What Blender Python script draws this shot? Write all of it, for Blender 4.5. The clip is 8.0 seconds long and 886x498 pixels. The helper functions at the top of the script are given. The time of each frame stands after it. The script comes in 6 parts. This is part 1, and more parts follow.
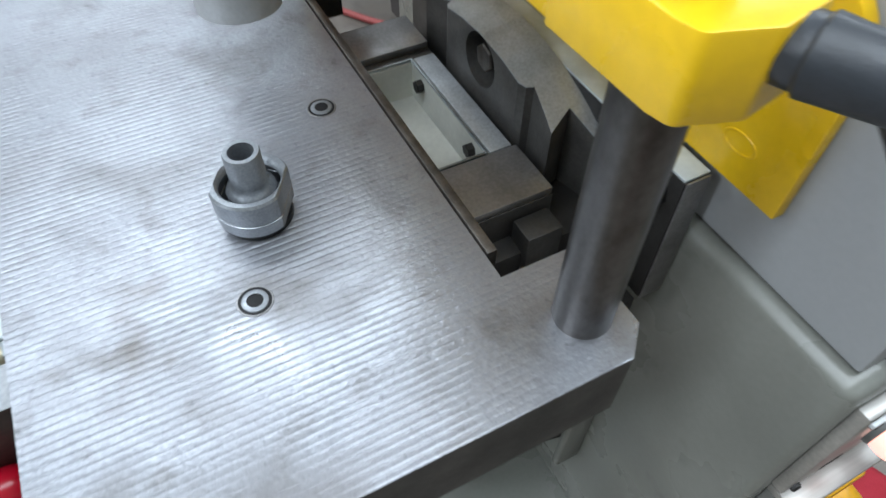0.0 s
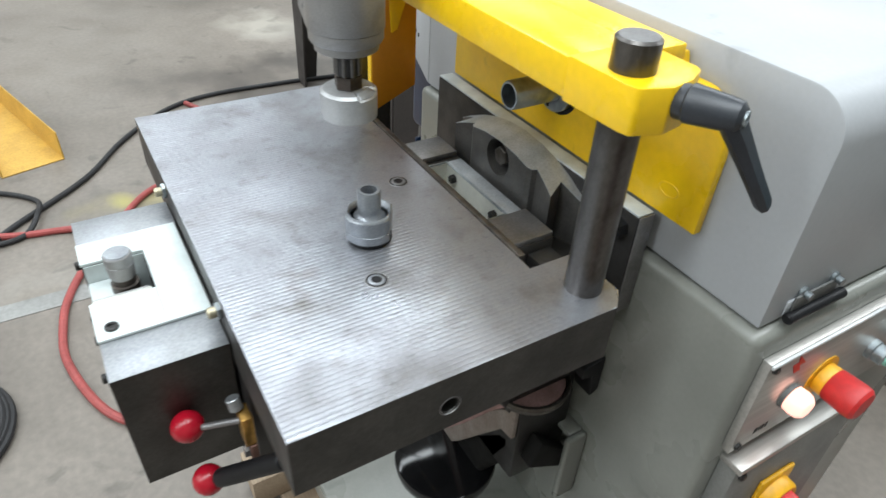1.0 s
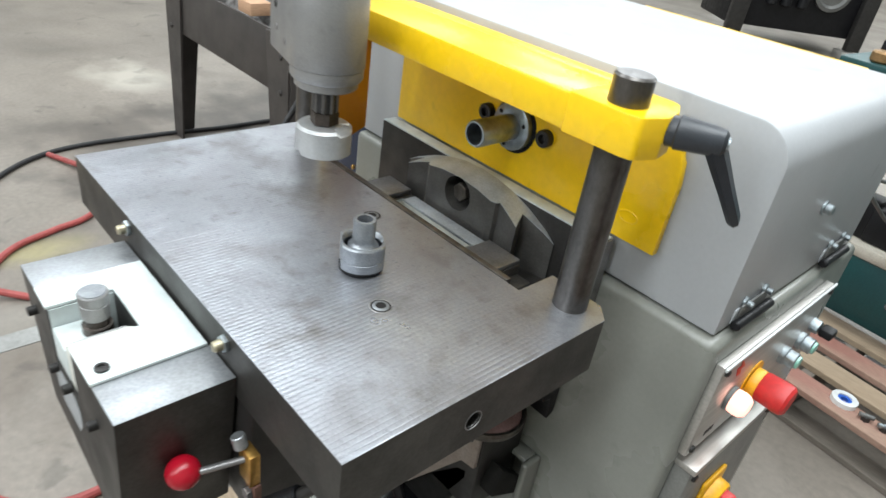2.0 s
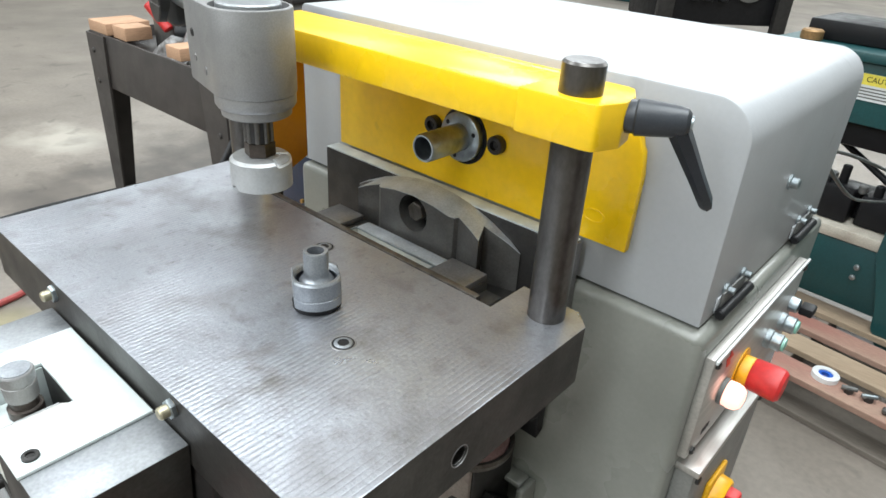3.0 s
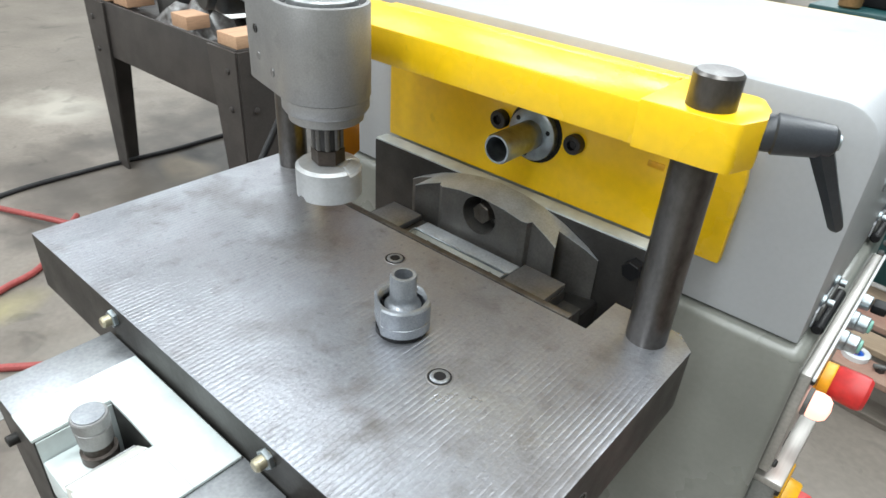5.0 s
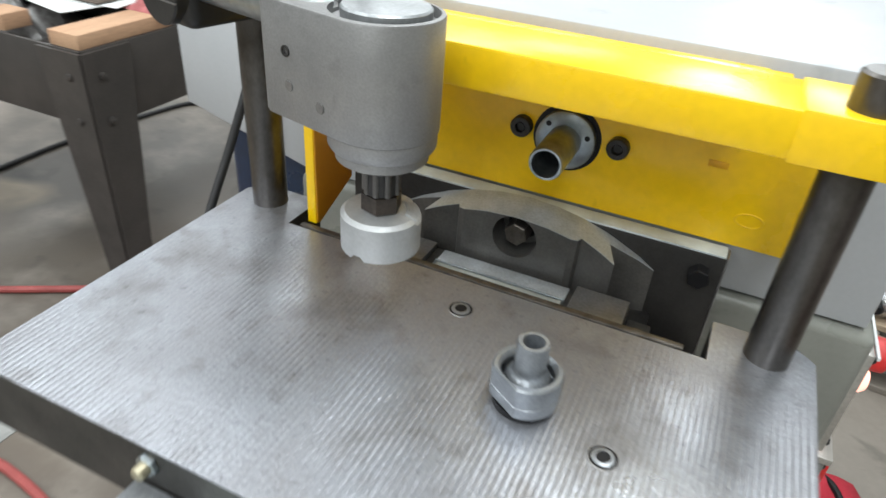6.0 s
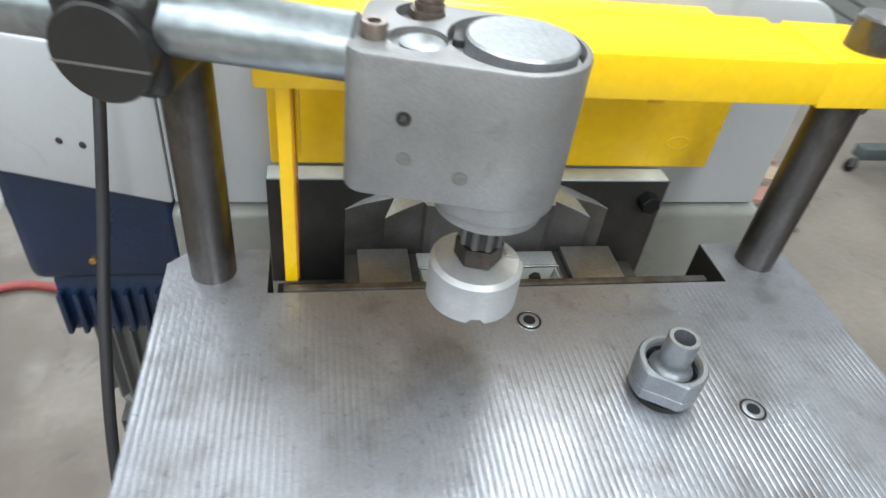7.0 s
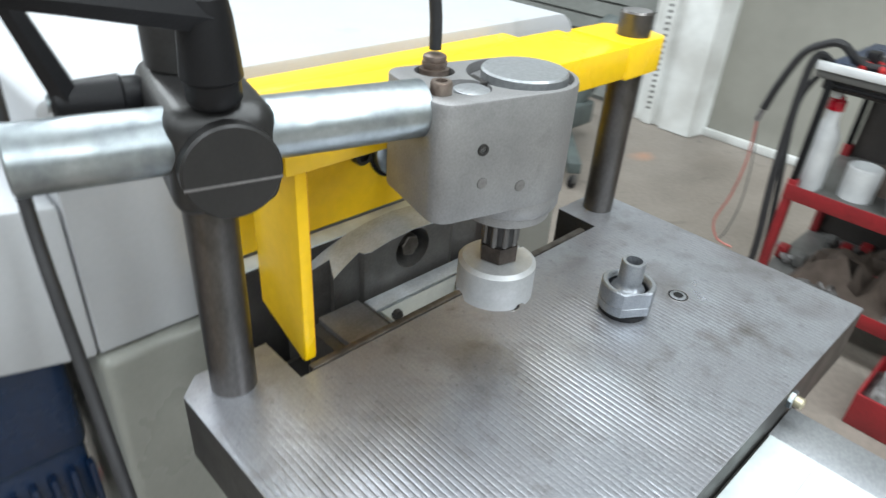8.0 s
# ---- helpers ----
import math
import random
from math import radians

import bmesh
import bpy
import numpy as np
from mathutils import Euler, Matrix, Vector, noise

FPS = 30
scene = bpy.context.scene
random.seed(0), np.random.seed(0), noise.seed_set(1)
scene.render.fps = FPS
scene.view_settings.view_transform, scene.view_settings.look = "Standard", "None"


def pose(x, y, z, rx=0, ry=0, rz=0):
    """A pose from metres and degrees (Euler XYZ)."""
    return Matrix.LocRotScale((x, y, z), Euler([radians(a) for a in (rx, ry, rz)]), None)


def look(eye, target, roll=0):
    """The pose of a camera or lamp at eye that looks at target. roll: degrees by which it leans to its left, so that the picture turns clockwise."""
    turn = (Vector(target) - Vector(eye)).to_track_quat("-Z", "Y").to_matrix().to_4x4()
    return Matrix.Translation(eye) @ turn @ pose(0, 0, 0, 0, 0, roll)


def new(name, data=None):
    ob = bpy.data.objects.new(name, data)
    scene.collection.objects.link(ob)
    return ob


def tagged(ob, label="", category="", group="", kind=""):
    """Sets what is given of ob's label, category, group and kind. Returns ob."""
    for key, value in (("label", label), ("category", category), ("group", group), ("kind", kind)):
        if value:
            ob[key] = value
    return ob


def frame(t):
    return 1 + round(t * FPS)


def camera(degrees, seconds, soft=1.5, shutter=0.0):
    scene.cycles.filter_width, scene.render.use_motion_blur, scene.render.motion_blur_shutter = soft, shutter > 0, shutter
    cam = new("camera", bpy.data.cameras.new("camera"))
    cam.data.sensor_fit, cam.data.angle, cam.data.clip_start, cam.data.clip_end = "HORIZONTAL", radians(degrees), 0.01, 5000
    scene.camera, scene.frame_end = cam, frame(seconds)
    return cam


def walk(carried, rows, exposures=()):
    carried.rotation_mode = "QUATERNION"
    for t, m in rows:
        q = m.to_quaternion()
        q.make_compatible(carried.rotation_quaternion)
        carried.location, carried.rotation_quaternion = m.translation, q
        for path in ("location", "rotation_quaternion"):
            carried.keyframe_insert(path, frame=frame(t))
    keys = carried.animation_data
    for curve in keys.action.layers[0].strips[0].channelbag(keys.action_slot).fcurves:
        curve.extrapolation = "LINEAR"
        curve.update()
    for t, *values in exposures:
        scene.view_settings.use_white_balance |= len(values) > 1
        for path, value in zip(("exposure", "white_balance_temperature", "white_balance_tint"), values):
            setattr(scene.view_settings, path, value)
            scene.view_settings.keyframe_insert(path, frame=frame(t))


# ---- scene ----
cam = camera(68.2, 8.0, shutter=0.3)
PATH = [
    (0, (0.132, 0.159, 1.395), (-0.962, 0.746, -0.173), 0.8),
    (0.2, (0.209, 0.143, 1.415), (-1.002, 0.738, -0.061), -0.0),
    (0.3, (0.245, 0.13, 1.424), (-1.006, 0.747, -0.01), 0.2),
    (0.5, (0.306, 0.092, 1.447), (-1.032, 0.79, 0.134), 1.9),
    (0.8, (0.356, 0.005, 1.471), (-1.029, 0.778, 0.252), 2.9),
    (1, (0.356, -0.079, 1.476), (-0.995, 0.778, 0.275), 3.3),
    (1.2, (0.358, -0.171, 1.474), (-0.949, 0.777, 0.294), 5.8),
    (1.5, (0.352, -0.249, 1.474), (-0.832, 0.913, 0.357), 10.3),
    (1.8, (0.312, -0.259, 1.472), (-0.877, 0.963, 0.427), 10.3),
    (2, (0.301, -0.235, 1.448), (-0.888, 1.011, 0.431), 9.1),
    (2.2, (0.291, -0.191, 1.408), (-0.896, 1.067, 0.405), 6.9),
    (3.3, (0.27, -0.204, 1.425), (-0.865, 1.153, 0.492), 3.4),
    (3.5, (0.302, -0.248, 1.439), (-0.795, 1.091, 0.438), 5.6),
    (3.8, (0.308, -0.231, 1.404), (-0.748, 1.061, 0.301), 5.8),
    (4, (0.285, -0.198, 1.401), (-0.769, 1.081, 0.283), 4.8),
    (4.2, (0.249, -0.163, 1.424), (-0.844, 1.094, 0.316), 1.1),
    (4.5, (0.203, -0.155, 1.443), (-0.943, 1.091, 0.378), 2.7),
    (4.7, (0.175, -0.17, 1.436), (-0.964, 1.094, 0.385), 3.0),
    (5.8, (-0.064, -0.273, 1.441), (-0.813, 1.243, 0.372), 4.0),
    (5.9, (-0.107, -0.249, 1.431), (-0.813, 1.279, 0.352), 3.7),
    (6, (-0.157, -0.224, 1.424), (-0.802, 1.324, 0.334), 4.6),
    (6.1, (-0.218, -0.192, 1.419), (-0.735, 1.376, 0.291), 4.9),
    (6.2, (-0.268, -0.162, 1.424), (-0.64, 1.404, 0.237), 3.9),
    (6.5, (-0.365, -0.118, 1.439), (-0.459, 1.436, 0.184), 3.5),
    (6.8, (-0.45, -0.129, 1.439), (-0.305, 1.394, 0.151), 4.7),
    (7, (-0.547, -0.146, 1.455), (-0.174, 1.359, 0.192), 8.1),
    (7.2, (-0.66, -0.167, 1.485), (-0.015, 1.309, 0.299), 9.2),
    (7.5, (-0.776, -0.195, 1.51), (0.079, 1.225, 0.391), 8.6),
    (7.8, (-0.82, -0.156, 1.47), (0.212, 1.169, 0.385), 7.3),
    (8, (-0.847, -0.097, 1.455), (0.367, 1.099, 0.408), 4.1),
]
walk(cam, [(t, look(eye, target, roll)) for t, eye, target, roll in PATH], exposures=[(0.0, -0.47, 6050, 10), (0.3, -0.62, 6100, 10), (0.6, -0.45, 6230, 10), (1.0, -0.25, 6420, 10), (1.5, -0.15, 6480, 10), (2.0, -0.08, 6500, 10), (3.4, 0.0, 6500, 10), (4.5, 0.0, 6450, 10), (5.8, -0.27, 6600, 10), (6.1, -0.22, 6600, 10), (6.5, -0.06, 6580, 10), (7.0, -0.03, 6420, 10), (8.0, -0.03, 6400, 10)])

# ---- world and lamps: a closed hall lit by unseen ceiling panels ----
world = bpy.data.worlds.new("hall_air")
scene.world = world
world.use_nodes = True
world.node_tree.nodes["Background"].inputs[0].default_value = (0.8, 0.9, 1.0, 1)
world.node_tree.nodes["Background"].inputs[1].default_value = 0.02
LAMP_WATTS = 36.3
CEILING = 6.2
# lamps out of view; rows and lengths tuned to the table's glare
LAMP_ROWS = ((-14.2, 0.0, 1.3, 4.0), (-9.0, 0.0, 1.3, 4.0), (-3.8, 0.3, 1.5, 4.8), (0.6, 1.5, 1.5, 6.0))
for lx, shift, wide, long in LAMP_ROWS:
    for ly in (-17.4, -11.6, -5.8, 0.0, 6.6, 13.6, 20.5):
        lamp = bpy.data.lights.new("ceiling_strip_lamp", "AREA")
        lamp.shape, lamp.size, lamp.size_y = "RECTANGLE", wide, long
        lamp.energy, lamp.color = LAMP_WATTS * wide * long, (0.905, 0.975, 1.0)
        holder = new("ceiling_strip_lamp", lamp)
        holder.matrix_world = pose(lx, ly + shift, CEILING - 0.25)


# ---- materials ----
def mat(name, color, rough=0.5, metal=0.0, dark=None, patch=6.0, amount=0.5, grain=300.0, bump=0.15, spread=0.12, stretch=(1, 1, 1), emit=0.0, clear=0.0):
    """A surface with stains at one scale and fine grain at another, sized in metres."""
    m = bpy.data.materials.new(name)
    m.use_nodes = True
    nt = m.node_tree
    n, l = nt.nodes, nt.links
    bsdf = n["Principled BSDF"]
    co = n.new("ShaderNodeTexCoord")
    mp = n.new("ShaderNodeMapping")
    mp.inputs["Scale"].default_value = stretch
    l.new(co.outputs["Object"], mp.inputs["Vector"])
    big = n.new("ShaderNodeTexNoise")
    big.inputs["Scale"].default_value, big.inputs["Detail"].default_value = patch, 6
    fine = n.new("ShaderNodeTexNoise")
    fine.inputs["Scale"].default_value, fine.inputs["Detail"].default_value = grain, 3
    l.new(mp.outputs[0], big.inputs["Vector"])
    l.new(mp.outputs[0], fine.inputs["Vector"])
    ramp = n.new("ShaderNodeValToRGB")
    d = dark if dark else tuple(c * 0.72 for c in color)
    ramp.color_ramp.elements[0].position, ramp.color_ramp.elements[1].position = 0.5 - 0.25 * amount - 0.05, 0.5 + 0.25 * (1 - amount) + 0.05
    ramp.color_ramp.elements[0].color, ramp.color_ramp.elements[1].color = (*d, 1), (*color, 1)
    l.new(big.outputs["Fac"], ramp.inputs["Fac"])
    info = n.new("ShaderNodeObjectInfo")
    shade = n.new("ShaderNodeMapRange")
    shade.inputs["To Min"].default_value, shade.inputs["To Max"].default_value = 0.94, 1.06
    l.new(info.outputs["Random"], shade.inputs["Value"])
    fmix = n.new("ShaderNodeMapRange")
    fmix.inputs["From Min"].default_value, fmix.inputs["From Max"].default_value = 0.3, 0.7
    fmix.inputs["To Min"].default_value, fmix.inputs["To Max"].default_value = 1 - spread, 1 + spread
    l.new(fine.outputs["Fac"], fmix.inputs["Value"])
    mul = n.new("ShaderNodeMath")
    mul.operation = "MULTIPLY"
    l.new(shade.outputs[0], mul.inputs[0])
    l.new(fmix.outputs[0], mul.inputs[1])
    vm = n.new("ShaderNodeVectorMath")
    vm.operation = "SCALE"
    l.new(ramp.outputs["Color"], vm.inputs[0])
    l.new(mul.outputs[0], vm.inputs["Scale"])
    l.new(vm.outputs[0], bsdf.inputs["Base Color"])
    rr = n.new("ShaderNodeMapRange")
    rr.inputs["From Min"].default_value, rr.inputs["From Max"].default_value = 0.3, 0.7
    rr.inputs["To Min"].default_value, rr.inputs["To Max"].default_value = min(1, rough * 1.22), rough * 0.82
    l.new(big.outputs["Fac"], rr.inputs["Value"])
    l.new(rr.outputs[0], bsdf.inputs["Roughness"])
    bsdf.inputs["Metallic"].default_value = metal
    if clear:
        bsdf.inputs["Coat Weight"].default_value, bsdf.inputs["Coat Roughness"].default_value = clear, 0.12
    if bump:
        b = n.new("ShaderNodeBump")
        b.inputs["Strength"].default_value, b.inputs["Distance"].default_value = bump, 0.001
        l.new(fine.outputs["Fac"], b.inputs["Height"])
        l.new(b.outputs[0], bsdf.inputs["Normal"])
    if emit:
        bsdf.inputs["Emission Color"].default_value, bsdf.inputs["Emission Strength"].default_value = (*color, 1), emit
    return m


TABLE_TOP = mat("ground_steel_worn", (0.35, 0.367, 0.405), 0.32, 0.72, dark=(0.275, 0.278, 0.30), patch=7, amount=0.5, grain=420, bump=0.15, spread=0.08)
DUSTY_YELLOW = mat("dusty_yellow_enamel", (0.60, 0.36, 0.06), 0.55, 0.0, dark=(0.48, 0.29, 0.06), patch=6, grain=120)
TABLE_SIDE = mat("dark_mill_steel", (0.085, 0.082, 0.078), 0.5, 0.75, patch=14, grain=200, bump=0.2)
POST = mat("oily_round_steel", (0.16, 0.15, 0.143), 0.33, 0.92, dark=(0.10, 0.095, 0.09), patch=12, grain=250, bump=0.08, stretch=(1, 1, 0.5))
NUTSTEEL = mat("grey_phosphated_steel", (0.34, 0.36, 0.39), 0.36, 0.75, dark=(0.24, 0.255, 0.275), patch=30, grain=500, bump=0.2)
CHROME = mat("zinc_plated_rod", (0.43, 0.475, 0.495), 0.34, 0.9, dark=(0.22, 0.25, 0.27), patch=26, grain=120, bump=0.05)
CUTMETAL = mat("bead_blasted_aluminium", (0.56, 0.57, 0.58), 0.42, 0.5, patch=20, amount=0.3, grain=300, bump=0.12, spread=0.05)
BRIGHT = mat("turned_aluminium", (0.46, 0.48, 0.50), 0.42, 0.8, patch=20, grain=260, bump=0.1)
CAST = mat("cast_aluminium", (0.345, 0.343, 0.345), 0.46, 0.6, patch=12, amount=0.4, grain=500, bump=0.25, spread=0.08)
DARKSTEEL = mat("black_oxide_steel", (0.036, 0.034, 0.033), 0.45, 0.35, patch=25, grain=300)
DIE = mat("tool_steel", (0.30, 0.295, 0.30), 0.38, 0.7, dark=(0.19, 0.185, 0.185), patch=18, grain=300)
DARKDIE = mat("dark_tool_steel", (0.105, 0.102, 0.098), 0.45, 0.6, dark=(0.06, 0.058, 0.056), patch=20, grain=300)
PUNCHSTEEL = mat("dull_tool_steel", (0.15, 0.145, 0.138), 0.42, 0.5, dark=(0.09, 0.086, 0.082), patch=20, grain=300)
DIEBRIGHT = mat("ground_tool_steel", (0.50, 0.535, 0.57), 0.4, 0.4, patch=22, grain=350)
GLAND = mat("brown_tinged_zinc", (0.26, 0.22, 0.19), 0.4, 0.7, dark=(0.14, 0.10, 0.08), patch=60, grain=300)
SHADED_YELLOW = mat("shaded_yellow_enamel", (0.70, 0.30, 0.012), 0.34, 0.0, dark=(0.60, 0.24, 0.012), patch=7, grain=90, bump=0.1, spread=0.04)
NUTBROWN = mat("burnt_brown_steel", (0.10, 0.082, 0.072), 0.42, 0.7, dark=(0.045, 0.038, 0.034), patch=40, grain=300)
YELLOW = mat("yellow_enamel", (0.95, 0.60, 0.006), 0.30, 0.0, dark=(0.90, 0.55, 0.006), patch=7, amount=0.35, grain=90, bump=0.12, spread=0.04)
WHITE_EDGE = mat("whitish_edge", (0.70, 0.77, 0.80), 0.4, 0.0, patch=25, amount=0.25, grain=160, bump=0.08, spread=0.03)
ARBOR = mat("worn_arbor_steel", (0.17, 0.165, 0.16), 0.38, 0.8, patch=30, grain=300)
RAIL = mat("greasy_rail_steel", (0.15, 0.135, 0.12), 0.42, 0.7, dark=(0.06, 0.052, 0.045), patch=40, grain=300)
POLISHED = mat("polished_steel", (0.33, 0.345, 0.37), 0.46, 0.75, dark=(0.3, 0.31, 0.32), patch=14, grain=260, bump=0.1)
GREY = mat("light_grey_enamel", (0.405, 0.418, 0.438), 0.42, 0.0, dark=(0.37, 0.382, 0.40), patch=4, amount=0.4, grain=160, bump=0.08, spread=0.02)
GREY.node_tree.nodes["Principled BSDF"].inputs["Specular IOR Level"].default_value = 0.25
GREEN_GREY = mat("green_grey_enamel", (0.235, 0.24, 0.218), 0.28, 0.0, dark=(0.19, 0.194, 0.176), patch=5, amount=0.4, grain=160, bump=0.1, spread=0.03)
LINING = mat("white_green_enamel", (0.84, 0.85, 0.79), 0.4, 0.0, patch=10, amount=0.25, grain=160, bump=0.08, spread=0.03)
PALE = mat("pale_blue_grey_enamel", (0.72, 0.79, 0.79), 0.4, 0.0, patch=10, amount=0.25, grain=160, bump=0.08, spread=0.03)
CLAMPBLACK = mat("blackened_clamp_steel", (0.017, 0.0165, 0.0165), 0.40, 0.0, patch=25, grain=300)
BLACK = mat("black_plastic", (0.010, 0.010, 0.0115), 0.45, 0.0, patch=20, grain=500, bump=0.15)
BLACK.node_tree.nodes["Principled BSDF"].inputs["Specular IOR Level"].default_value = 0.24
GLOSSBLACK = mat("gloss_black_plastic", (0.010, 0.010, 0.011), 0.09, 0.0, patch=20, grain=300, bump=0.02)
RUST = mat("rusty_steel", (0.20, 0.10, 0.075), 0.6, 0.3, patch=20, grain=200)
BLUEBLACK = mat("dark_blue_grey_plastic", (0.034, 0.039, 0.048), 0.34, 0.0, patch=20, grain=500, bump=0.15)
RUBBER = mat("black_rubber", (0.018, 0.018, 0.02), 0.6, 0.0, patch=9, grain=200)
RED = mat("red_plastic", (0.46, 0.006, 0.022), 0.25, 0.0, patch=9, grain=100, bump=0.02, spread=0.02)
ESTOP_RED = mat("red_matt_plastic", (0.62, 0.03, 0.03), 0.4, 0.0, patch=9, grain=100, bump=0.05)
HOSE = mat("red_hose_rubber", (0.34, 0.065, 0.06), 0.5, 0.0, patch=9, grain=100, bump=0.1)
SWITCH = mat("yellow_plastic", (0.9, 0.46, 0.01), 0.35, 0.0, patch=9, grain=100, bump=0.03)
BRASS = mat("brass", (0.62, 0.36, 0.10), 0.35, 0.85, patch=20, grain=150)
STUD = mat("passivated_zinc", (0.52, 0.47, 0.34), 0.4, 0.8, patch=30, grain=200)
PANEL = mat("brushed_panel", (0.55, 0.53, 0.50), 0.35, 0.6, patch=9, grain=200, stretch=(1, 0.05, 1))
PANEL2 = mat("dark_grey_panel", (0.20, 0.20, 0.19), 0.45, 0.2, patch=9, grain=200)
GLOW = mat("lit_lamp_lens", (1.0, 0.50, 0.40), 0.3, 0.0, emit=1.7, bump=0)
GREENLENS = mat("green_lens", (0.25, 0.55, 0.45), 0.2, 0.0, patch=9, grain=100, bump=0.02)
BLUE = mat("dark_blue_enamel", (0.007, 0.022, 0.06), 0.3, 0.0, dark=(0.004, 0.012, 0.035), patch=8, grain=140, bump=0.2)
DISC = mat("pale_grey_teal_enamel", (0.33, 0.40, 0.40), 0.4, 0.0, patch=20, grain=200, bump=0.1)
MOTORGREY = mat("motor_grey_enamel", (0.14, 0.14, 0.135), 0.45, 0.2, patch=9, grain=200, bump=0.2)
TANSTRIP = mat("tan_primed_steel", (0.29, 0.25, 0.22), 0.55, 0.1, dark=(0.21, 0.165, 0.145), patch=22, grain=200)
PINKPAD = mat("faded_pink_primer", (0.40, 0.24, 0.23), 0.6, 0.0, dark=(0.25, 0.15, 0.14), patch=22, grain=200)
TEAL = mat("dark_teal_enamel", (0.010, 0.060, 0.062), 0.42, 0.0, dark=(0.008, 0.045, 0.05), patch=5, grain=140, bump=0.1)
PINE = mat("sawn_reddish_pine", (0.50, 0.32, 0.20), 0.75, 0.0, dark=(0.40, 0.23, 0.14), patch=6, grain=140, bump=0.3, stretch=(1.2, 0.2, 1.2))
WOOD = mat("pale_pine", (0.40, 0.31, 0.22), 0.75, 0.0, dark=(0.28, 0.205, 0.14), patch=5, grain=160, bump=0.3, stretch=(0.15, 1.2, 1.2))
WOODGREY = mat("weathered_grey_wood", (0.20, 0.175, 0.15), 0.8, 0.0, dark=(0.10, 0.085, 0.07), patch=6, grain=160, bump=0.3, stretch=(0.2, 1.2, 1.2))
WOODRED = mat("red_stained_pine", (0.30, 0.13, 0.105), 0.75, 0.0, dark=(0.33, 0.24, 0.18), patch=5, grain=160, bump=0.3, stretch=(0.3, 1.2, 1.2))
BENCH = mat("grey_painted_steel", (0.056, 0.049, 0.046), 0.5, 0.1, patch=7, grain=160)
PAPER = mat("paper", (0.8, 0.82, 0.82), 0.8, 0.0, patch=8, grain=100, bump=0.02)
CARTRED = mat("red_cart_enamel", (0.24, 0.014, 0.018), 0.4, 0.0, patch=8, grain=140)
BAG = mat("red_fabric", (0.47, 0.02, 0.04), 0.8, 0.0, patch=14, grain=700, bump=0.5)
WHITEPLASTIC = mat("white_plastic", (0.75, 0.77, 0.78), 0.35, 0.0, patch=8, grain=100, bump=0.02, spread=0.02)
WALL = mat("grey_painted_wall", (0.285, 0.280, 0.245), 0.7, 0.0, patch=1.2, grain=14, bump=0.06, spread=0.03)
DOOR = mat("grey_door_slats", (0.20, 0.212, 0.20), 0.5, 0.1, patch=2.5, grain=60, bump=0.1)
COLUMN = mat("white_painted_column", (0.72, 0.74, 0.73), 0.5, 0.0, dark=(0.46, 0.46, 0.44), patch=3, amount=0.4, grain=20, bump=0.05, spread=0.03)
# kept white so that the unseen ceiling fills the shadows with bounced light
CEIL = mat("white_bounce_deck", (0.70, 0.71, 0.72), 0.8, 0.0, patch=1, grain=20)
SPOTS = (
    (-3.95, 1.15, 0.36, 0.24, (0.42, 0.39, 0.34), 0.8),
    (-3.0, 0.9, 0.5, 0.6, (0.12, 0.10, 0.085), 0.6),
    (-2.15, 0.0, 0.07, 0.06, (0.45, 0.40, 0.08), 0.5),
    (-2.13, 0.12, 0.09, 0.24, (0.44, 0.39, 0.12), 0.32),
    # next two rows paint shade of bench and machine, with some brown staining
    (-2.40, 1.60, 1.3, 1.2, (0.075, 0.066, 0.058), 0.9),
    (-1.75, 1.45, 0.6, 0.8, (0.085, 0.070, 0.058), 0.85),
    (-1.75, 1.15, 0.12, 1.6, (0.32, 0.31, 0.28), 0.45),
    (2.48, 1.6, 0.10, 0.07, (0.52, 0.24, 0.13), 0.5),
    (-1.29, 1.1, 0.04, 0.09, (0.45, 0.44, 0.41), 0.6),
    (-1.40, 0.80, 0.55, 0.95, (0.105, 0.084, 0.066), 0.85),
    (0.6, 1.45, 0.5, 0.35, (0.28, 0.25, 0.22), 0.5),
    (-2.74, 1.25, 0.17, 0.11, (0.36, 0.29, 0.20), 0.65),
    # small dark spot that paints a shadow on the floor
    (-2.86, 1.38, 0.12, 0.06, (0.03, 0.027, 0.024), 0.8),
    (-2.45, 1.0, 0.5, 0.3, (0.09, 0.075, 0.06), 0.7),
)
FLOOR = mat("worn_concrete", (0.225, 0.197, 0.170), 0.42, 0.0, dark=(0.155, 0.135, 0.115), patch=1.6, amount=0.5, grain=45, bump=0.25, spread=0.10)


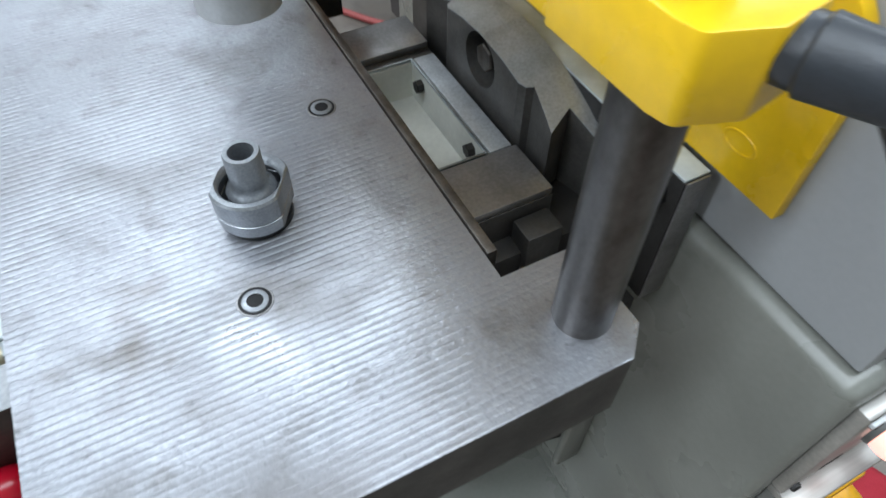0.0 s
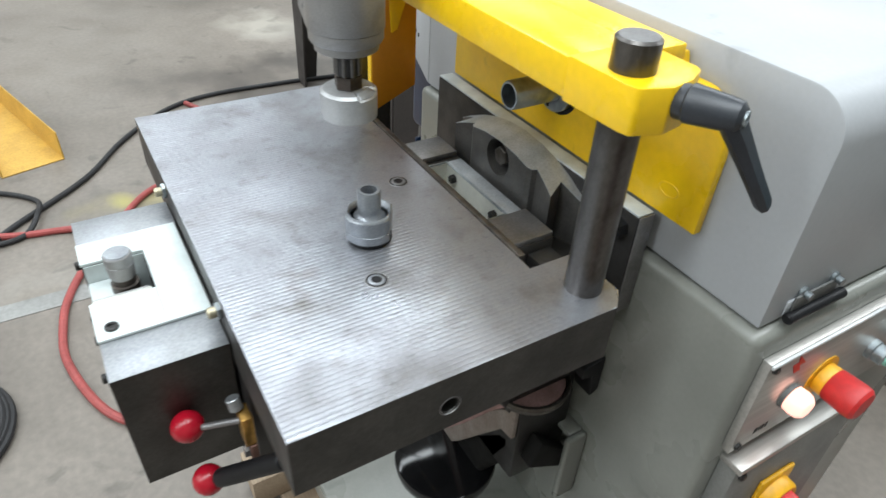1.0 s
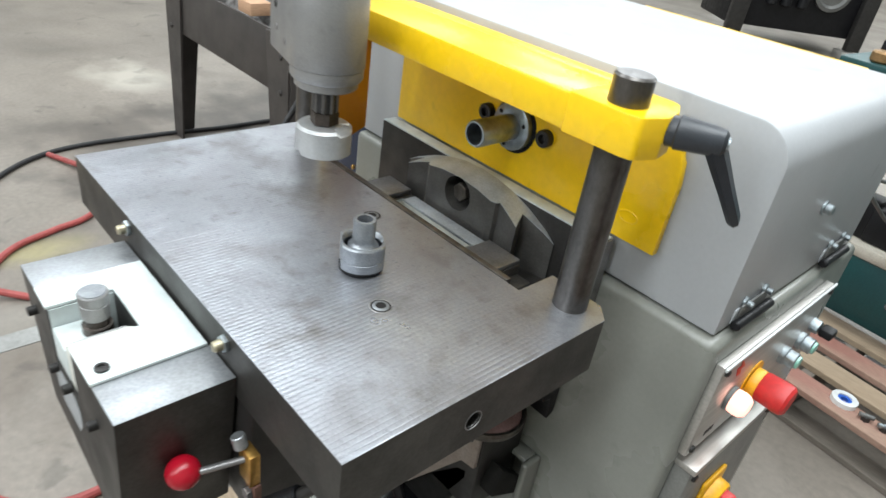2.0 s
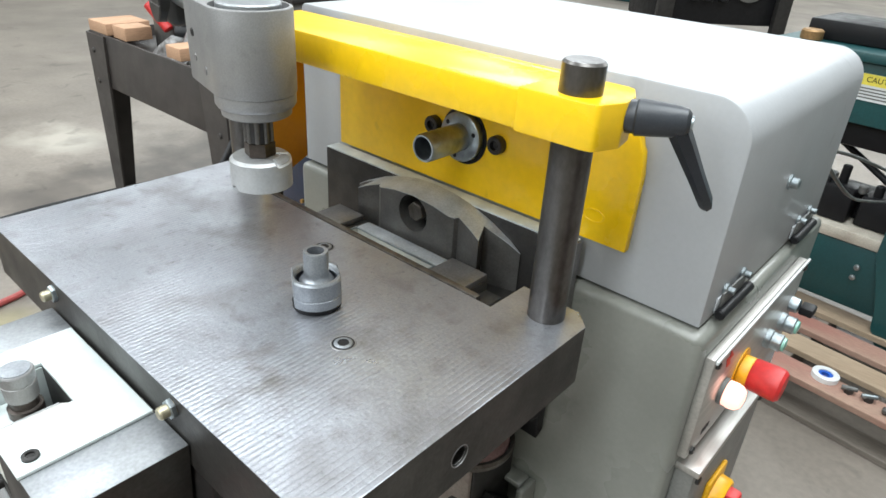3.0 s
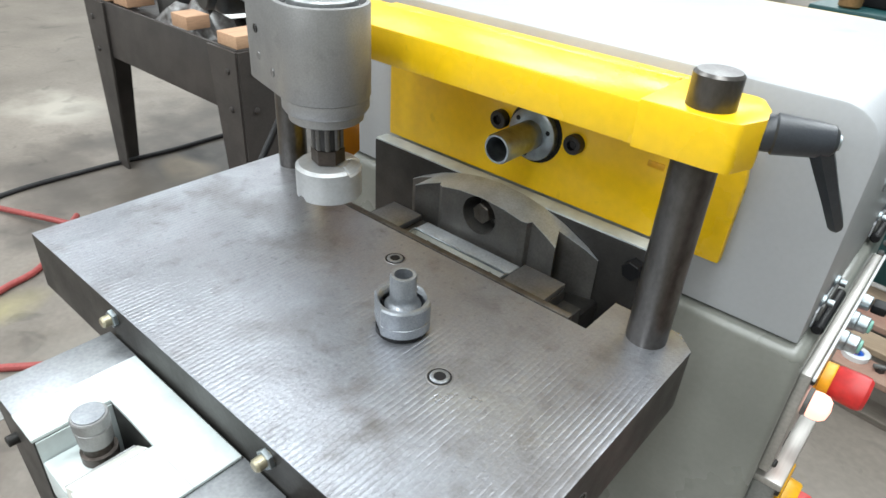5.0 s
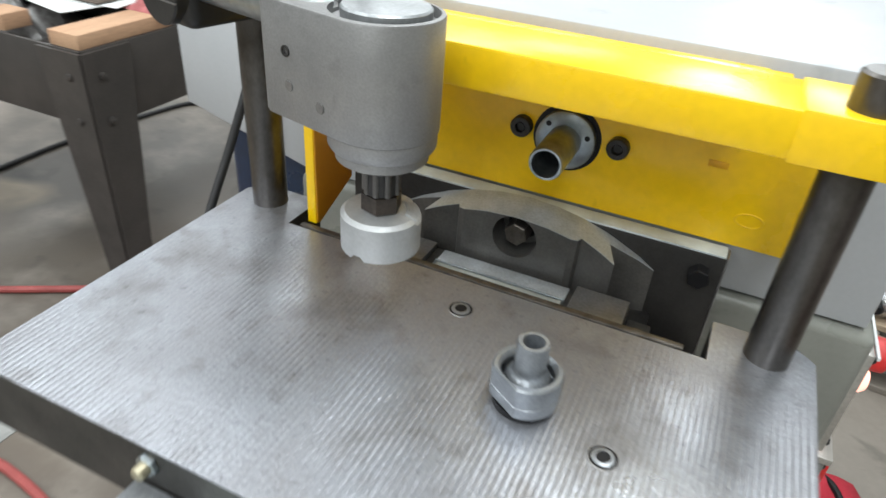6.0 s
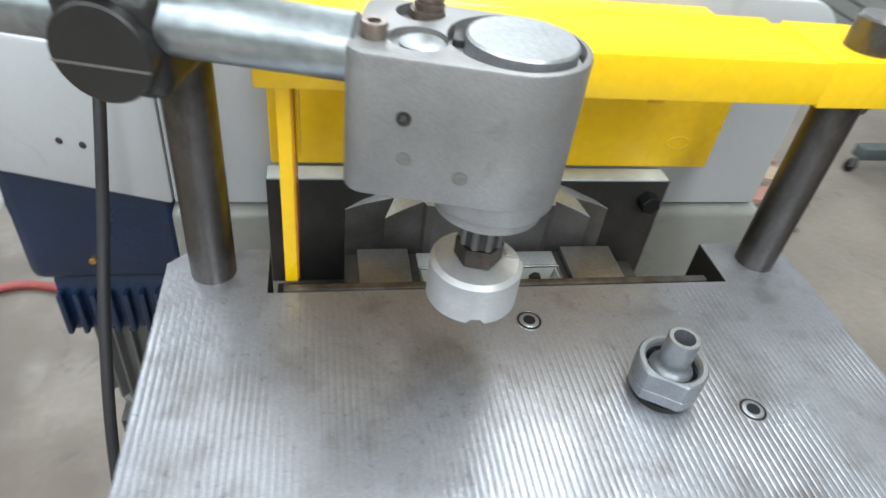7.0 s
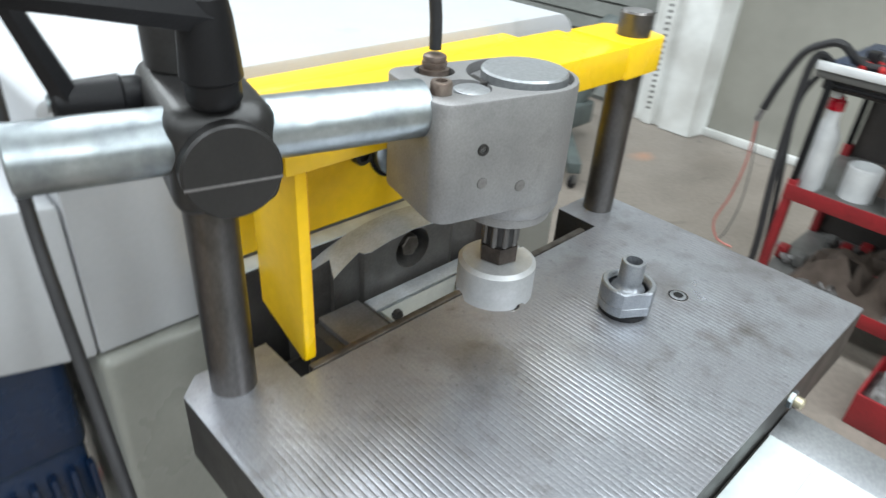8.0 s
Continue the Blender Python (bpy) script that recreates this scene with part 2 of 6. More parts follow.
def floor_patches(m, spots, ragged=3.5):
    """Worn, bleached, oily or painted patches of a surface, or shade painted in, each at its place, with ragged edges.
    """
    nt = m.node_tree
    n, l = nt.nodes, nt.links
    bsdf = n["Principled BSDF"]
    last = bsdf.inputs["Base Color"].links[0].from_socket
    geo = n.new("ShaderNodeNewGeometry")
    rag = n.new("ShaderNodeTexNoise")
    rag.inputs["Scale"].default_value, rag.inputs["Detail"].default_value = ragged, 8
    l.new(geo.outputs["Position"], rag.inputs["Vector"])
    for x, y, rx, ry, color, strength in spots:
        mp = n.new("ShaderNodeMapping")
        mp.vector_type = "TEXTURE"
        mp.inputs["Location"].default_value, mp.inputs["Scale"].default_value = (x, y, 0), (rx, ry, 1)
        l.new(geo.outputs["Position"], mp.inputs["Vector"])
        ln = n.new("ShaderNodeVectorMath")
        ln.operation = "LENGTH"
        l.new(mp.outputs[0], ln.inputs[0])
        ad = n.new("ShaderNodeMath")
        ad.operation = "MULTIPLY_ADD"
        ad.inputs[1].default_value, ad.inputs[2].default_value = 2.6, -1.3
        l.new(rag.outputs["Fac"], ad.inputs[0])
        su = n.new("ShaderNodeMath")
        l.new(ln.outputs["Value"], su.inputs[0])
        l.new(ad.outputs[0], su.inputs[1])
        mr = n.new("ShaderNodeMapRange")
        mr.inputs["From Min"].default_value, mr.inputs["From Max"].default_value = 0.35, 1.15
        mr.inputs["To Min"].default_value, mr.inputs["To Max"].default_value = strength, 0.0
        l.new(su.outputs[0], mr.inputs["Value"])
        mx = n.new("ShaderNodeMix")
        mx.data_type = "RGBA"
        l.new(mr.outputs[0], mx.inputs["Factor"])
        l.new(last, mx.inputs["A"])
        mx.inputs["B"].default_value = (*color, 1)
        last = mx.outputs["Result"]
    l.new(last, bsdf.inputs["Base Color"])


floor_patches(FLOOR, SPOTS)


def blotches(m, scale, low, start, end, distort=1.2, tint=(1, 1, 1), rough=0.0):
    """Oil marks and dirt of a second, sharper scale over a surface, darkening and dulling it."""
    nt = m.node_tree
    n, l = nt.nodes, nt.links
    bsdf = n["Principled BSDF"]
    last = bsdf.inputs["Base Color"].links[0].from_socket
    co = n.new("ShaderNodeTexCoord")
    no = n.new("ShaderNodeTexNoise")
    no.inputs["Scale"].default_value, no.inputs["Detail"].default_value, no.inputs["Distortion"].default_value = scale, 9, distort
    l.new(co.outputs["Object"], no.inputs["Vector"])
    mr = n.new("ShaderNodeMapRange")
    mr.inputs["From Min"].default_value, mr.inputs["From Max"].default_value = start, end
    l.new(no.outputs["Fac"], mr.inputs["Value"])
    mx = n.new("ShaderNodeMix")
    mx.data_type, mx.blend_type = "RGBA", "MULTIPLY"
    l.new(last, mx.inputs["A"])
    mx.inputs["B"].default_value = (low * tint[0], low * tint[1], low * tint[2], 1)
    l.new(mr.outputs[0], mx.inputs["Factor"])
    l.new(mx.outputs["Result"], bsdf.inputs["Base Color"])
    if rough:
        old = bsdf.inputs["Roughness"].links[0].from_socket
        ad = n.new("ShaderNodeMath")
        ad.operation = "MULTIPLY_ADD"
        ad.inputs[1].default_value = rough
        l.new(mr.outputs[0], ad.inputs[0])
        l.new(old, ad.inputs[2])
        l.new(ad.outputs[0], bsdf.inputs["Roughness"])


VOID = mat("matt_black_low_sheen", (0.010, 0.0095, 0.009), 0.7, 0.0, patch=20, grain=200)
VOID.node_tree.nodes["Principled BSDF"].inputs["Specular IOR Level"].default_value = 0.2


def peened(m, scale, stretch, depth, strength):
    """Small dents that break up a machined surface, on top of its fine grain."""
    nt = m.node_tree
    n, l = nt.nodes, nt.links
    bsdf = n["Principled BSDF"]
    old = bsdf.inputs["Normal"].links[0].from_socket
    co = n.new("ShaderNodeTexCoord")
    mp = n.new("ShaderNodeMapping")
    mp.inputs["Scale"].default_value = stretch
    no = n.new("ShaderNodeTexNoise")
    no.inputs["Scale"].default_value, no.inputs["Detail"].default_value = scale, 2
    l.new(co.outputs["Object"], mp.inputs["Vector"])
    l.new(mp.outputs[0], no.inputs["Vector"])
    b = n.new("ShaderNodeBump")
    b.inputs["Strength"].default_value, b.inputs["Distance"].default_value = strength, depth
    l.new(no.outputs["Fac"], b.inputs["Height"])
    l.new(old, b.inputs["Normal"])
    l.new(b.outputs[0], bsdf.inputs["Normal"])


peened(TABLE_TOP, 230, (1.0, 0.8, 1.0), 0.0008, 0.34)
HEAD_SHADE = (0.13, 0.12, 0.115)
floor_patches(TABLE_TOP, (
    # the first two spots paint the shadow under cutter, head and rod
    (-0.445, 0.236, 0.045, 0.032, HEAD_SHADE, 0.4),
    (-0.58, 0.235, 0.08, 0.036, HEAD_SHADE, 0.25),
    (-0.165, 0.080, 0.060, 0.045, (0.15, 0.125, 0.105), 0.85),
    (-0.36, 0.090, 0.10, 0.05, (0.22, 0.22, 0.225), 0.3),
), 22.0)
blotches(TABLE_TOP, 8, 0.62, 0.50, 0.72, 0.4, (1.0, 0.95, 0.9), 0.12)
blotches(TABLE_TOP, 30, 0.75, 0.54, 0.74, 0.2, (1, 0.97, 0.93))
blotches(TABLE_TOP, 120, 0.8, 0.62, 0.70, 0.3)
blotches(FLOOR, 0.9, 0.78, 0.52, 0.72, 1.0)
blotches(FLOOR, 6, 0.7, 0.62, 0.70, 0.8)
blotches(GREY, 14, 0.86, 0.66, 0.74, 0.6)
blotches(GREEN_GREY, 11, 0.8, 0.62, 0.72, 0.8)
blotches(POST, 10, 0.6, 0.5, 0.62, 1.0, (1, 0.93, 0.85))
blotches(CAST, 26, 0.86, 0.60, 0.70, 0.5)
blotches(YELLOW, 30, 0.86, 0.68, 0.74, 0.4)
JOINT = mat("joint_filler", (0.27, 0.27, 0.26), 0.6, 0.0, patch=5, grain=60)
BLUETAPE = mat("blue_core", (0.02, 0.12, 0.55), 0.4, 0.0, bump=0.02)
FOIL = mat("silver_duct_foil", (0.75, 0.76, 0.78), 0.25, 0.95, patch=60, grain=200, bump=0.4)


# ---- mesh helpers ----
PLACE = {}


def thing(name, loc, label, category, group="", kind=""):
    ob = new(name)
    ob.empty_display_size = 0.02
    ob.location = loc
    PLACE[ob] = Vector(loc)
    return tagged(ob, label, category, group, kind)


def part(name, bm, material, parent=None, label="", sharp=0.6):
    """Links a bmesh, built in world metres, as one mesh object under a thing or a part."""
    bmesh.ops.recalc_face_normals(bm, faces=bm.faces)
    for f in bm.faces:
        f.smooth = True
    for e in bm.edges:
        e.smooth = len(e.link_faces) == 2 and e.calc_face_angle(4) < sharp
    lo = Vector([min(v.co[i] for v in bm.verts) for i in range(3)])
    hi = Vector([max(v.co[i] for v in bm.verts) for i in range(3)])
    mid = Vector(((lo.x + hi.x) / 2, (lo.y + hi.y) / 2, lo.z))
    bmesh.ops.translate(bm, verts=bm.verts, vec=-mid)
    me = bpy.data.meshes.new(name)
    bm.to_mesh(me)
    bm.free()
    me.materials.append(material)
    ob = new(name, me)
    ob.parent = parent
    ob.location = mid - (PLACE[parent] if parent else Vector())
    PLACE[ob] = mid
    return tagged(ob, label) if label else ob


def bevelled(bm, verts, width, seg=2, angle=0.5):
    if width <= 0:
        return bm
    vs = set(verts)
    edges = [e for e in bm.edges if e.verts[0] in vs and e.verts[1] in vs and len(e.link_faces) == 2 and e.calc_face_angle(4) > angle]
    bmesh.ops.bevel(bm, geom=edges, offset=width, offset_type="OFFSET", segments=seg, profile=0.5, affect="EDGES", clamp_overlap=True)
    return bm


def box(lo, hi, bev=0.0, seg=2, bm=None, m=None):
    own = bmesh.new()
    r = bmesh.ops.create_cube(own, size=1)
    lo, hi = Vector(lo), Vector(hi)
    for v in r["verts"]:
        v.co = Vector([lo[i] + (hi[i] - lo[i]) * (v.co[i] + 0.5) for i in range(3)])
    bmesh.ops.recalc_face_normals(own, faces=own.faces)
    bevelled(own, own.verts, bev, seg)
    return joined(own, bm, m)


def joined(own, bm=None, m=None):
    if m is not None:
        bmesh.ops.transform(own, matrix=m, verts=own.verts)
    if bm is None:
        return own
    me = bpy.data.meshes.new("joint")
    own.to_mesh(me)
    own.free()
    bm.from_mesh(me)
    bpy.data.meshes.remove(me)
    return bm


def prism(points, axis, lo, hi, bev=0.0, seg=2, bm=None, m=None):
    """A polygon of (u, v) swept along an axis: x takes (y, z), y takes (x, z), z takes (x, y)."""
    own = bmesh.new()
    put = {"x": lambda u, v, w: (w, u, v), "y": lambda u, v, w: (u, w, v), "z": lambda u, v, w: (u, v, w)}[axis]
    a = [own.verts.new(put(u, v, lo)) for u, v in points]
    b = [own.verts.new(put(u, v, hi)) for u, v in points]
    own.faces.new(a)
    own.faces.new(b)
    for i in range(len(a)):
        j = (i + 1) % len(a)
        own.faces.new((a[i], a[j], b[j], b[i]))
    bmesh.ops.recalc_face_normals(own, faces=own.faces)
    bevelled(own, own.verts, bev, seg)
    return joined(own, bm, m)


def turned(base, axis, profile, n=32, bm=None, m=None, caps=(True, True)):
    """A turned body: profile of (distance along axis from base, radius)."""
    own = bmesh.new()
    base, axis = Vector(base), Vector(axis).normalized()
    side = axis.orthogonal().normalized()
    up = axis.cross(side)
    rings = []
    for d, r in profile:
        c = base + axis * d
        if r <= 1e-6:
            rings.append([own.verts.new(c)])
        else:
            rings.append([own.verts.new(c + (side * math.cos(2 * math.pi * k / n) + up * math.sin(2 * math.pi * k / n)) * r) for k in range(n)])
    for a, b in zip(rings, rings[1:]):
        for k in range(n):
            j = (k + 1) % n
            if len(a) == 1 and len(b) == 1:
                continue
            if len(a) == 1:
                own.faces.new((a[0], b[k], b[j]))
            elif len(b) == 1:
                own.faces.new((a[k], a[j], b[0]))
            else:
                own.faces.new((a[k], a[j], b[j], b[k]))
    if caps[0] and len(rings[0]) > 1 and profile[0] != profile[-1]:
        own.faces.new(rings[0])
    if caps[1] and len(rings[-1]) > 1 and profile[0] != profile[-1]:
        own.faces.new(rings[-1])
    return joined(own, bm, m)


def rod(a, b, r, chamfer=0.0, n=32, bm=None):
    a, b = Vector(a), Vector(b)
    d = (b - a).length
    c = chamfer
    prof = [(0, r - c), (c, r), (d - c, r), (d, r - c)] if c else [(0, r), (d, r)]
    return turned(a, b - a, prof, n, bm)


def tube(points, r, n=10, steps=8, bm=None, closed_ends=True):
    """A round cable through the points, smoothed."""
    own = bmesh.new()
    pts = [Vector(p) for p in points]
    path = []
    for i in range(len(pts) - 1):
        p0, p1, p2, p3 = pts[max(i - 1, 0)], pts[i], pts[i + 1], pts[min(i + 2, len(pts) - 1)]
        for s in range(steps):
            t = s / steps
            path.append(0.5 * ((2 * p1) + (p2 - p0) * t + (2 * p0 - 5 * p1 + 4 * p2 - p3) * t * t + (3 * p1 - p0 - 3 * p2 + p3) * t ** 3))
    path.append(pts[-1])
    rings, side = [], None
    for i, p in enumerate(path):
        d = (path[min(i + 1, len(path) - 1)] - path[max(i - 1, 0)]).normalized()
        side = d.orthogonal().normalized() if side is None else (side - d * side.dot(d)).normalized()
        up = d.cross(side)
        rings.append([own.verts.new(p + (side * math.cos(2 * math.pi * k / n) + up * math.sin(2 * math.pi * k / n)) * r) for k in range(n)])
    for a, b in zip(rings, rings[1:]):
        for k in range(n):
            j = (k + 1) % n
            own.faces.new((a[k], a[j], b[j], b[k]))
    own.faces.new(rings[0])
    own.faces.new(rings[-1])
    return joined(own, bm)


def arc(cx, cy, r, a0, a1, n=8):
    return [(cx + r * math.cos(radians(a0 + (a1 - a0) * i / n)), cy + r * math.sin(radians(a0 + (a1 - a0) * i / n))) for i in range(n + 1)]


def hexagon(c, axis, r, h, bm=None, cham=0.0):
    """A hexagon head standing on c along axis."""
    c0 = cham or r * 0.08
    return turned(c, axis, [(0, r), (h - c0, r), (h, r - c0 * 1.2)], 6, bm)


def socket_screw(name, c, axis, r, h, parent, material=DARKSTEEL, label=""):
    """A cap screw with a hexagon socket sunk into its head."""
    bm = turned(c, axis, [(0, r), (h * 0.85, r), (h, r * 0.9), (h, r * 0.52)], 24, caps=(True, False))
    turned(Vector(c) + Vector(axis).normalized() * h, axis, [(0, r * 0.52), (-h * 0.5, r * 0.5), (-h * 0.5, 0)], 6, bm, caps=(False, False))
    return part(name, bm, material, parent, label)


def carved(bm, cutters):
    """The solid bm with the solids in cutters taken out of it."""
    made = []
    for b in (bm, *cutters):
        bmesh.ops.recalc_face_normals(b, faces=b.faces)
        me = bpy.data.meshes.new("solid")
        b.to_mesh(me)
        b.free()
        made.append(new("solid", me))
    for other in made[1:]:
        mod = made[0].modifiers.new("cut", "BOOLEAN")
        mod.operation, mod.solver, mod.object = "DIFFERENCE", "EXACT", other
    bpy.context.view_layer.update()
    me = bpy.data.meshes.new_from_object(made[0].evaluated_get(bpy.context.evaluated_depsgraph_get()))
    own = bmesh.new()
    own.from_mesh(me)
    for o in made:
        bpy.data.objects.remove(o)
    return own


# ---- hall ----
X0, X1, Y0, Y1 = -18.0, 3.12, -19.0, 26.0


def structure(name, bm, material, label, category):
    ob = part(name, bm, material)
    return tagged(ob, label, category, kind="structure")


structure("floor", box((X0, Y0, -0.2), (X1, Y1, 0.0)), FLOOR, "worn brown-grey concrete floor with stains, scuffs and painted shade", "floor")
structure("floor_joint", box((-1.68, Y0, 0.0), (-1.60, Y1, 0.0025)), JOINT, "grey filled joint line running across the concrete floor", "floor joint")
# ceiling and the west, south and north walls are unseen additions
structure("ceiling", box((X0, Y0, CEILING), (X1, Y1, CEILING + 0.2)), CEIL, "unseen ceiling, made white to bounce light down", "ceiling")
structure("wall_west", box((X0 - 0.2, Y0, 0), (X0, Y1, CEILING)), WALL, "unseen plain grey wall added to close the hall", "wall")
structure("wall_south", box((X0, Y0 - 0.2, 0), (X1, Y0, CEILING)), WALL, "unseen plain grey wall added to close the hall", "wall")
structure("wall_north", box((X0, Y1, 0), (X1, Y1 + 0.2, CEILING)), WALL, "unseen plain grey wall added to close the hall", "wall")
structure("wall_east", box((X1, Y0, 0), (X1 + 0.2, Y1, CEILING)), WALL, "grey-green painted workshop wall", "wall")
structure("baseboard", box((3.085, -1.5, 0.0), (3.12, 1.56, 0.05), 0.006), COLUMN, "white strip along the foot of the wall", "trim")

# ---- the notching machine: cabinet, hood and control panels ----
machine = thing("notching_machine", (-0.32, 0.80, 0.0), "grey steel notching machine with a pale hood and a green-grey cabinet", "machine")
CX0, CX1, CY0, CY1 = -0.725, 0.088, 0.537, 1.075
part("cabinet", box((CX0, CY0 - 0.006, 0.06), (CX1, CY1, 0.9505), 0.012, 3), GREEN_GREY, machine, "green-grey enamelled cabinet body")
HX0, HX1, HY0, HY1, HZ0, HZ1 = -0.72, 0.074, 0.545, 1.06, 0.954, 1.243
prof = [(HX0, HZ0), (HX1, HZ0)] + arc(HX1 - 0.05, HZ1 - 0.05, 0.05, 0, 90, 10) + arc(HX0 + 0.012, HZ1 - 0.012, 0.012, 90, 180, 4)
part("hood", prism(prof, "y", HY0, HY1, 0.004, 2), GREY, machine, "pale grey hood with a rounded shoulder")
# side housing that runs off at a slant to the left of the hood
K = 0.325
sx = lambda x: 0.545 - K * (x + 0.72)
bm = prism([(-0.7215, sx(-0.7215)), (-0.7215, 1.05), (-1.10, 1.05), (-1.085, 0.70), (-1.068, sx(-1.068))], "z", 0.951, 1.14, 0.006, 2)
part("belt_housing", bm, GREY, machine, "slanted pale grey belt housing")
for x in (-0.846, -0.818):
    part("rivet", turned((x, sx(x) + 0.001, 1.016), (-K, -1, 0), [(0, 0.0045), (0.002, 0.0045), (0.003, 0.003)], 12), DARKSTEEL, machine)
# hinges on the hood's end
for y0, y1 in ((0.578, 0.690), (0.892, 0.998)):
    hinge = part("hinge", box((HX1 + 0.0005, y0 + 0.004, 0.962), (HX1 + 0.0028, y1 - 0.004, 0.984), 0.0006), GREY, machine, "painted hinge leaf")
    part("greasy_pad", box((HX1 + 0.0030, y0 + 0.012, 0.968), (HX1 + 0.0065, y1 - 0.016, 0.990), 0.0015), MOTORGREY, hinge, "dirty grey hinge pad")
    part("barrel", rod((HX1 + 0.010, y0, 0.964), (HX1 + 0.010, y1, 0.964), 0.0072, 0.002, 16), BLACK, hinge, "black hinge barrel")
    for k in (0.25, 0.8):
        part("screw", turned((HX1 + 0.0005, y0 + (y1 - y0) * k, 0.99), (1, 0, 0), [(0, 0.008), (0.004, 0.008), (0.0055, 0.006), (0.0055, 0.005), (0.013, 0.005)], 12), CHROME, hinge)
part("stud", turned((HX1, 0.775, 1.094), (1, 0, 0), [(0, 0.011), (0.003, 0.011), (0.004, 0.008), (0.012, 0.008), (0.014, 0.006)], 12), CHROME, machine, "bright plated bolt")
part("rear_box", box((-0.02, 1.062, 1.0), (0.062, 1.13, 1.075), 0.004), MOTORGREY, machine, "small grey box behind the hood")
part("rear_guard", box((-0.62, 1.062, 1.10), (-0.085, 1.32, 1.2035), 0.003), YELLOW, machine, "yellow guard behind the hood")
# base plinth and feet in front of the cabinet
bm = prism([(0.16, 0.12), (0.16, 0.20), (0.535, 0.235), (0.535, 0.12)], "x", -0.56, -0.06, 0.012, 2)
part("plinth", bm, GREEN_GREY, machine, "green-grey base plinth")
part("skirt", box((CX0 + 0.01, CY0 + 0.01, 0.0), (CX1 - 0.01, CY1 - 0.01, 0.06)), DARKSTEEL, machine)

# upper control panel on the cabinet's end
panel = part("control_panel", box((CX1, 0.558, 0.738), (0.102, 0.962, 0.912), 0.003, 2), PANEL, machine, "brushed control panel")
part("edge_strip", box((0.1025, 0.556, 0.908), (0.1065, 0.964, 0.9135), 0.001), WHITEPLASTIC, panel, "thin pale strip")
for y, z in ((0.57, 0.90), (0.95, 0.90), (0.57, 0.75), (0.95, 0.75)):
    part("screw", turned((0.102, y, z), (1, 0, 0), [(0, 0.006), (0.003, 0.006), (0.005, 0.004)], 10), DARKSTEEL, panel)
bm = prism([(0.622, 0.868), (0.634, 0.868), (0.628, 0.880), (0.640, 0.880), (0.618, 0.902), (0.624, 0.886), (0.612, 0.886)], "x", 0.1022, 0.1032)
part("warning_mark", bm, ESTOP_RED, panel, "red lightning mark")
x0 = 0.598
for w in (0.007, 0.002, 0.005, 0.004):
    part("writing_bar", box((0.1022, x0, 0.7595), (0.1028, x0 + w, 0.7685)), DARKSTEEL, panel)
    x0 += w + 0.003
lamp_base = part("pilot_lamp", turned((0.102, 0.641, 0.816), (1, 0, 0), [(0, 0.0205), (0.004, 0.0205), (0.006, 0.0195)], 28), MOTORGREY, panel, "lit pilot lamp")
part("lens", turned((0.1085, 0.641, 0.816), (1, 0, 0), [(0, 0.019), (0.010, 0.020), (0.018, 0.0185), (0.024, 0.0135), (0.0265, 0.0)], 28), GLOW, lamp_base, "glowing pink-white lens")
# flat amber disc paints the button's shadow on the panel
part("backing_disc", turned((0.102, 0.712, 0.817), (1, 0, 0), [(0, 0.034), (0.0015, 0.034)], 32), SWITCH, panel, "amber disc painting the stop button's shadow")
stop = part("emergency_stop", turned((0.1045, 0.712, 0.817), (1, 0, 0), [(0, 0.0235), (0.013, 0.0242), (0.0148, 0.0235)], 32), SWITCH, panel, "yellow collar")
part("mushroom", turned((0.1195, 0.712, 0.817), (1, 0, 0), [(0, 0.0235), (0.002, 0.0248), (0.034, 0.0262), (0.042, 0.0252), (0.0465, 0.021), (0.048, 0.0)], 36), ESTOP_RED, stop, "red mushroom head")
for y in (0.835, 0.905):
    b = part("push_button", turned((0.102, y, 0.812), (1, 0, 0), [(0, 0.0165), (0.008, 0.0165), (0.010, 0.0145), (0.024, 0.0145), (0.026, 0.012)], 28), CHROME, panel, "chrome ringed push button")
    part("lens", turned((0.128, y, 0.812), (1, 0, 0), [(0, 0.0118), (0.004, 0.0112), (0.006, 0.0)], 24), GREENLENS, b, "pale green lens")
b = part("selector", turned((0.102, 0.945, 0.83), (1, 0, 0), [(0, 0.014), (0.014, 0.013), (0.016, 0.010)], 24), CHROME, panel)
part("grip", box((0.119, 0.93, 0.822), (0.142, 0.96, 0.838), 0.004), BLACK, b)
# lower box with the main switch
lower = part("switch_box", box((CX1, 0.572, 0.30), (0.118, 0.872, 0.706), 0.004, 2), PANEL2, machine, "dark grey switch box")
part("lid_edge", box((CX1, 0.570, 0.706), (0.124, 0.874, 0.718), 0.002), PANEL, lower)
for y, z in ((0.590, 0.688), (0.852, 0.688)):
    part("screw", turned((0.118, y, z), (1, 0, 0), [(0, 0.007), (0.004, 0.007), (0.006, 0.005)], 10), DARKSTEEL, lower)
sw = part("rotary_switch", box((0.118, 0.662, 0.53), (0.126, 0.742, 0.622), 0.004), SWITCH, lower, "yellow switch plate")
part("collar", turned((0.1265, 0.702, 0.575), (1, 0, 0), [(0, 0.037), (0.016, 0.036), (0.020, 0.033), (0.020, 0.026), (0.008, 0.026)], 28, caps=(True, False)), SWITCH, sw, "yellow collar")
part("knob", box((0.1355, 0.688, 0.550), (0.166, 0.716, 0.600), 0.006), ESTOP_RED, sw, "red turning grip")

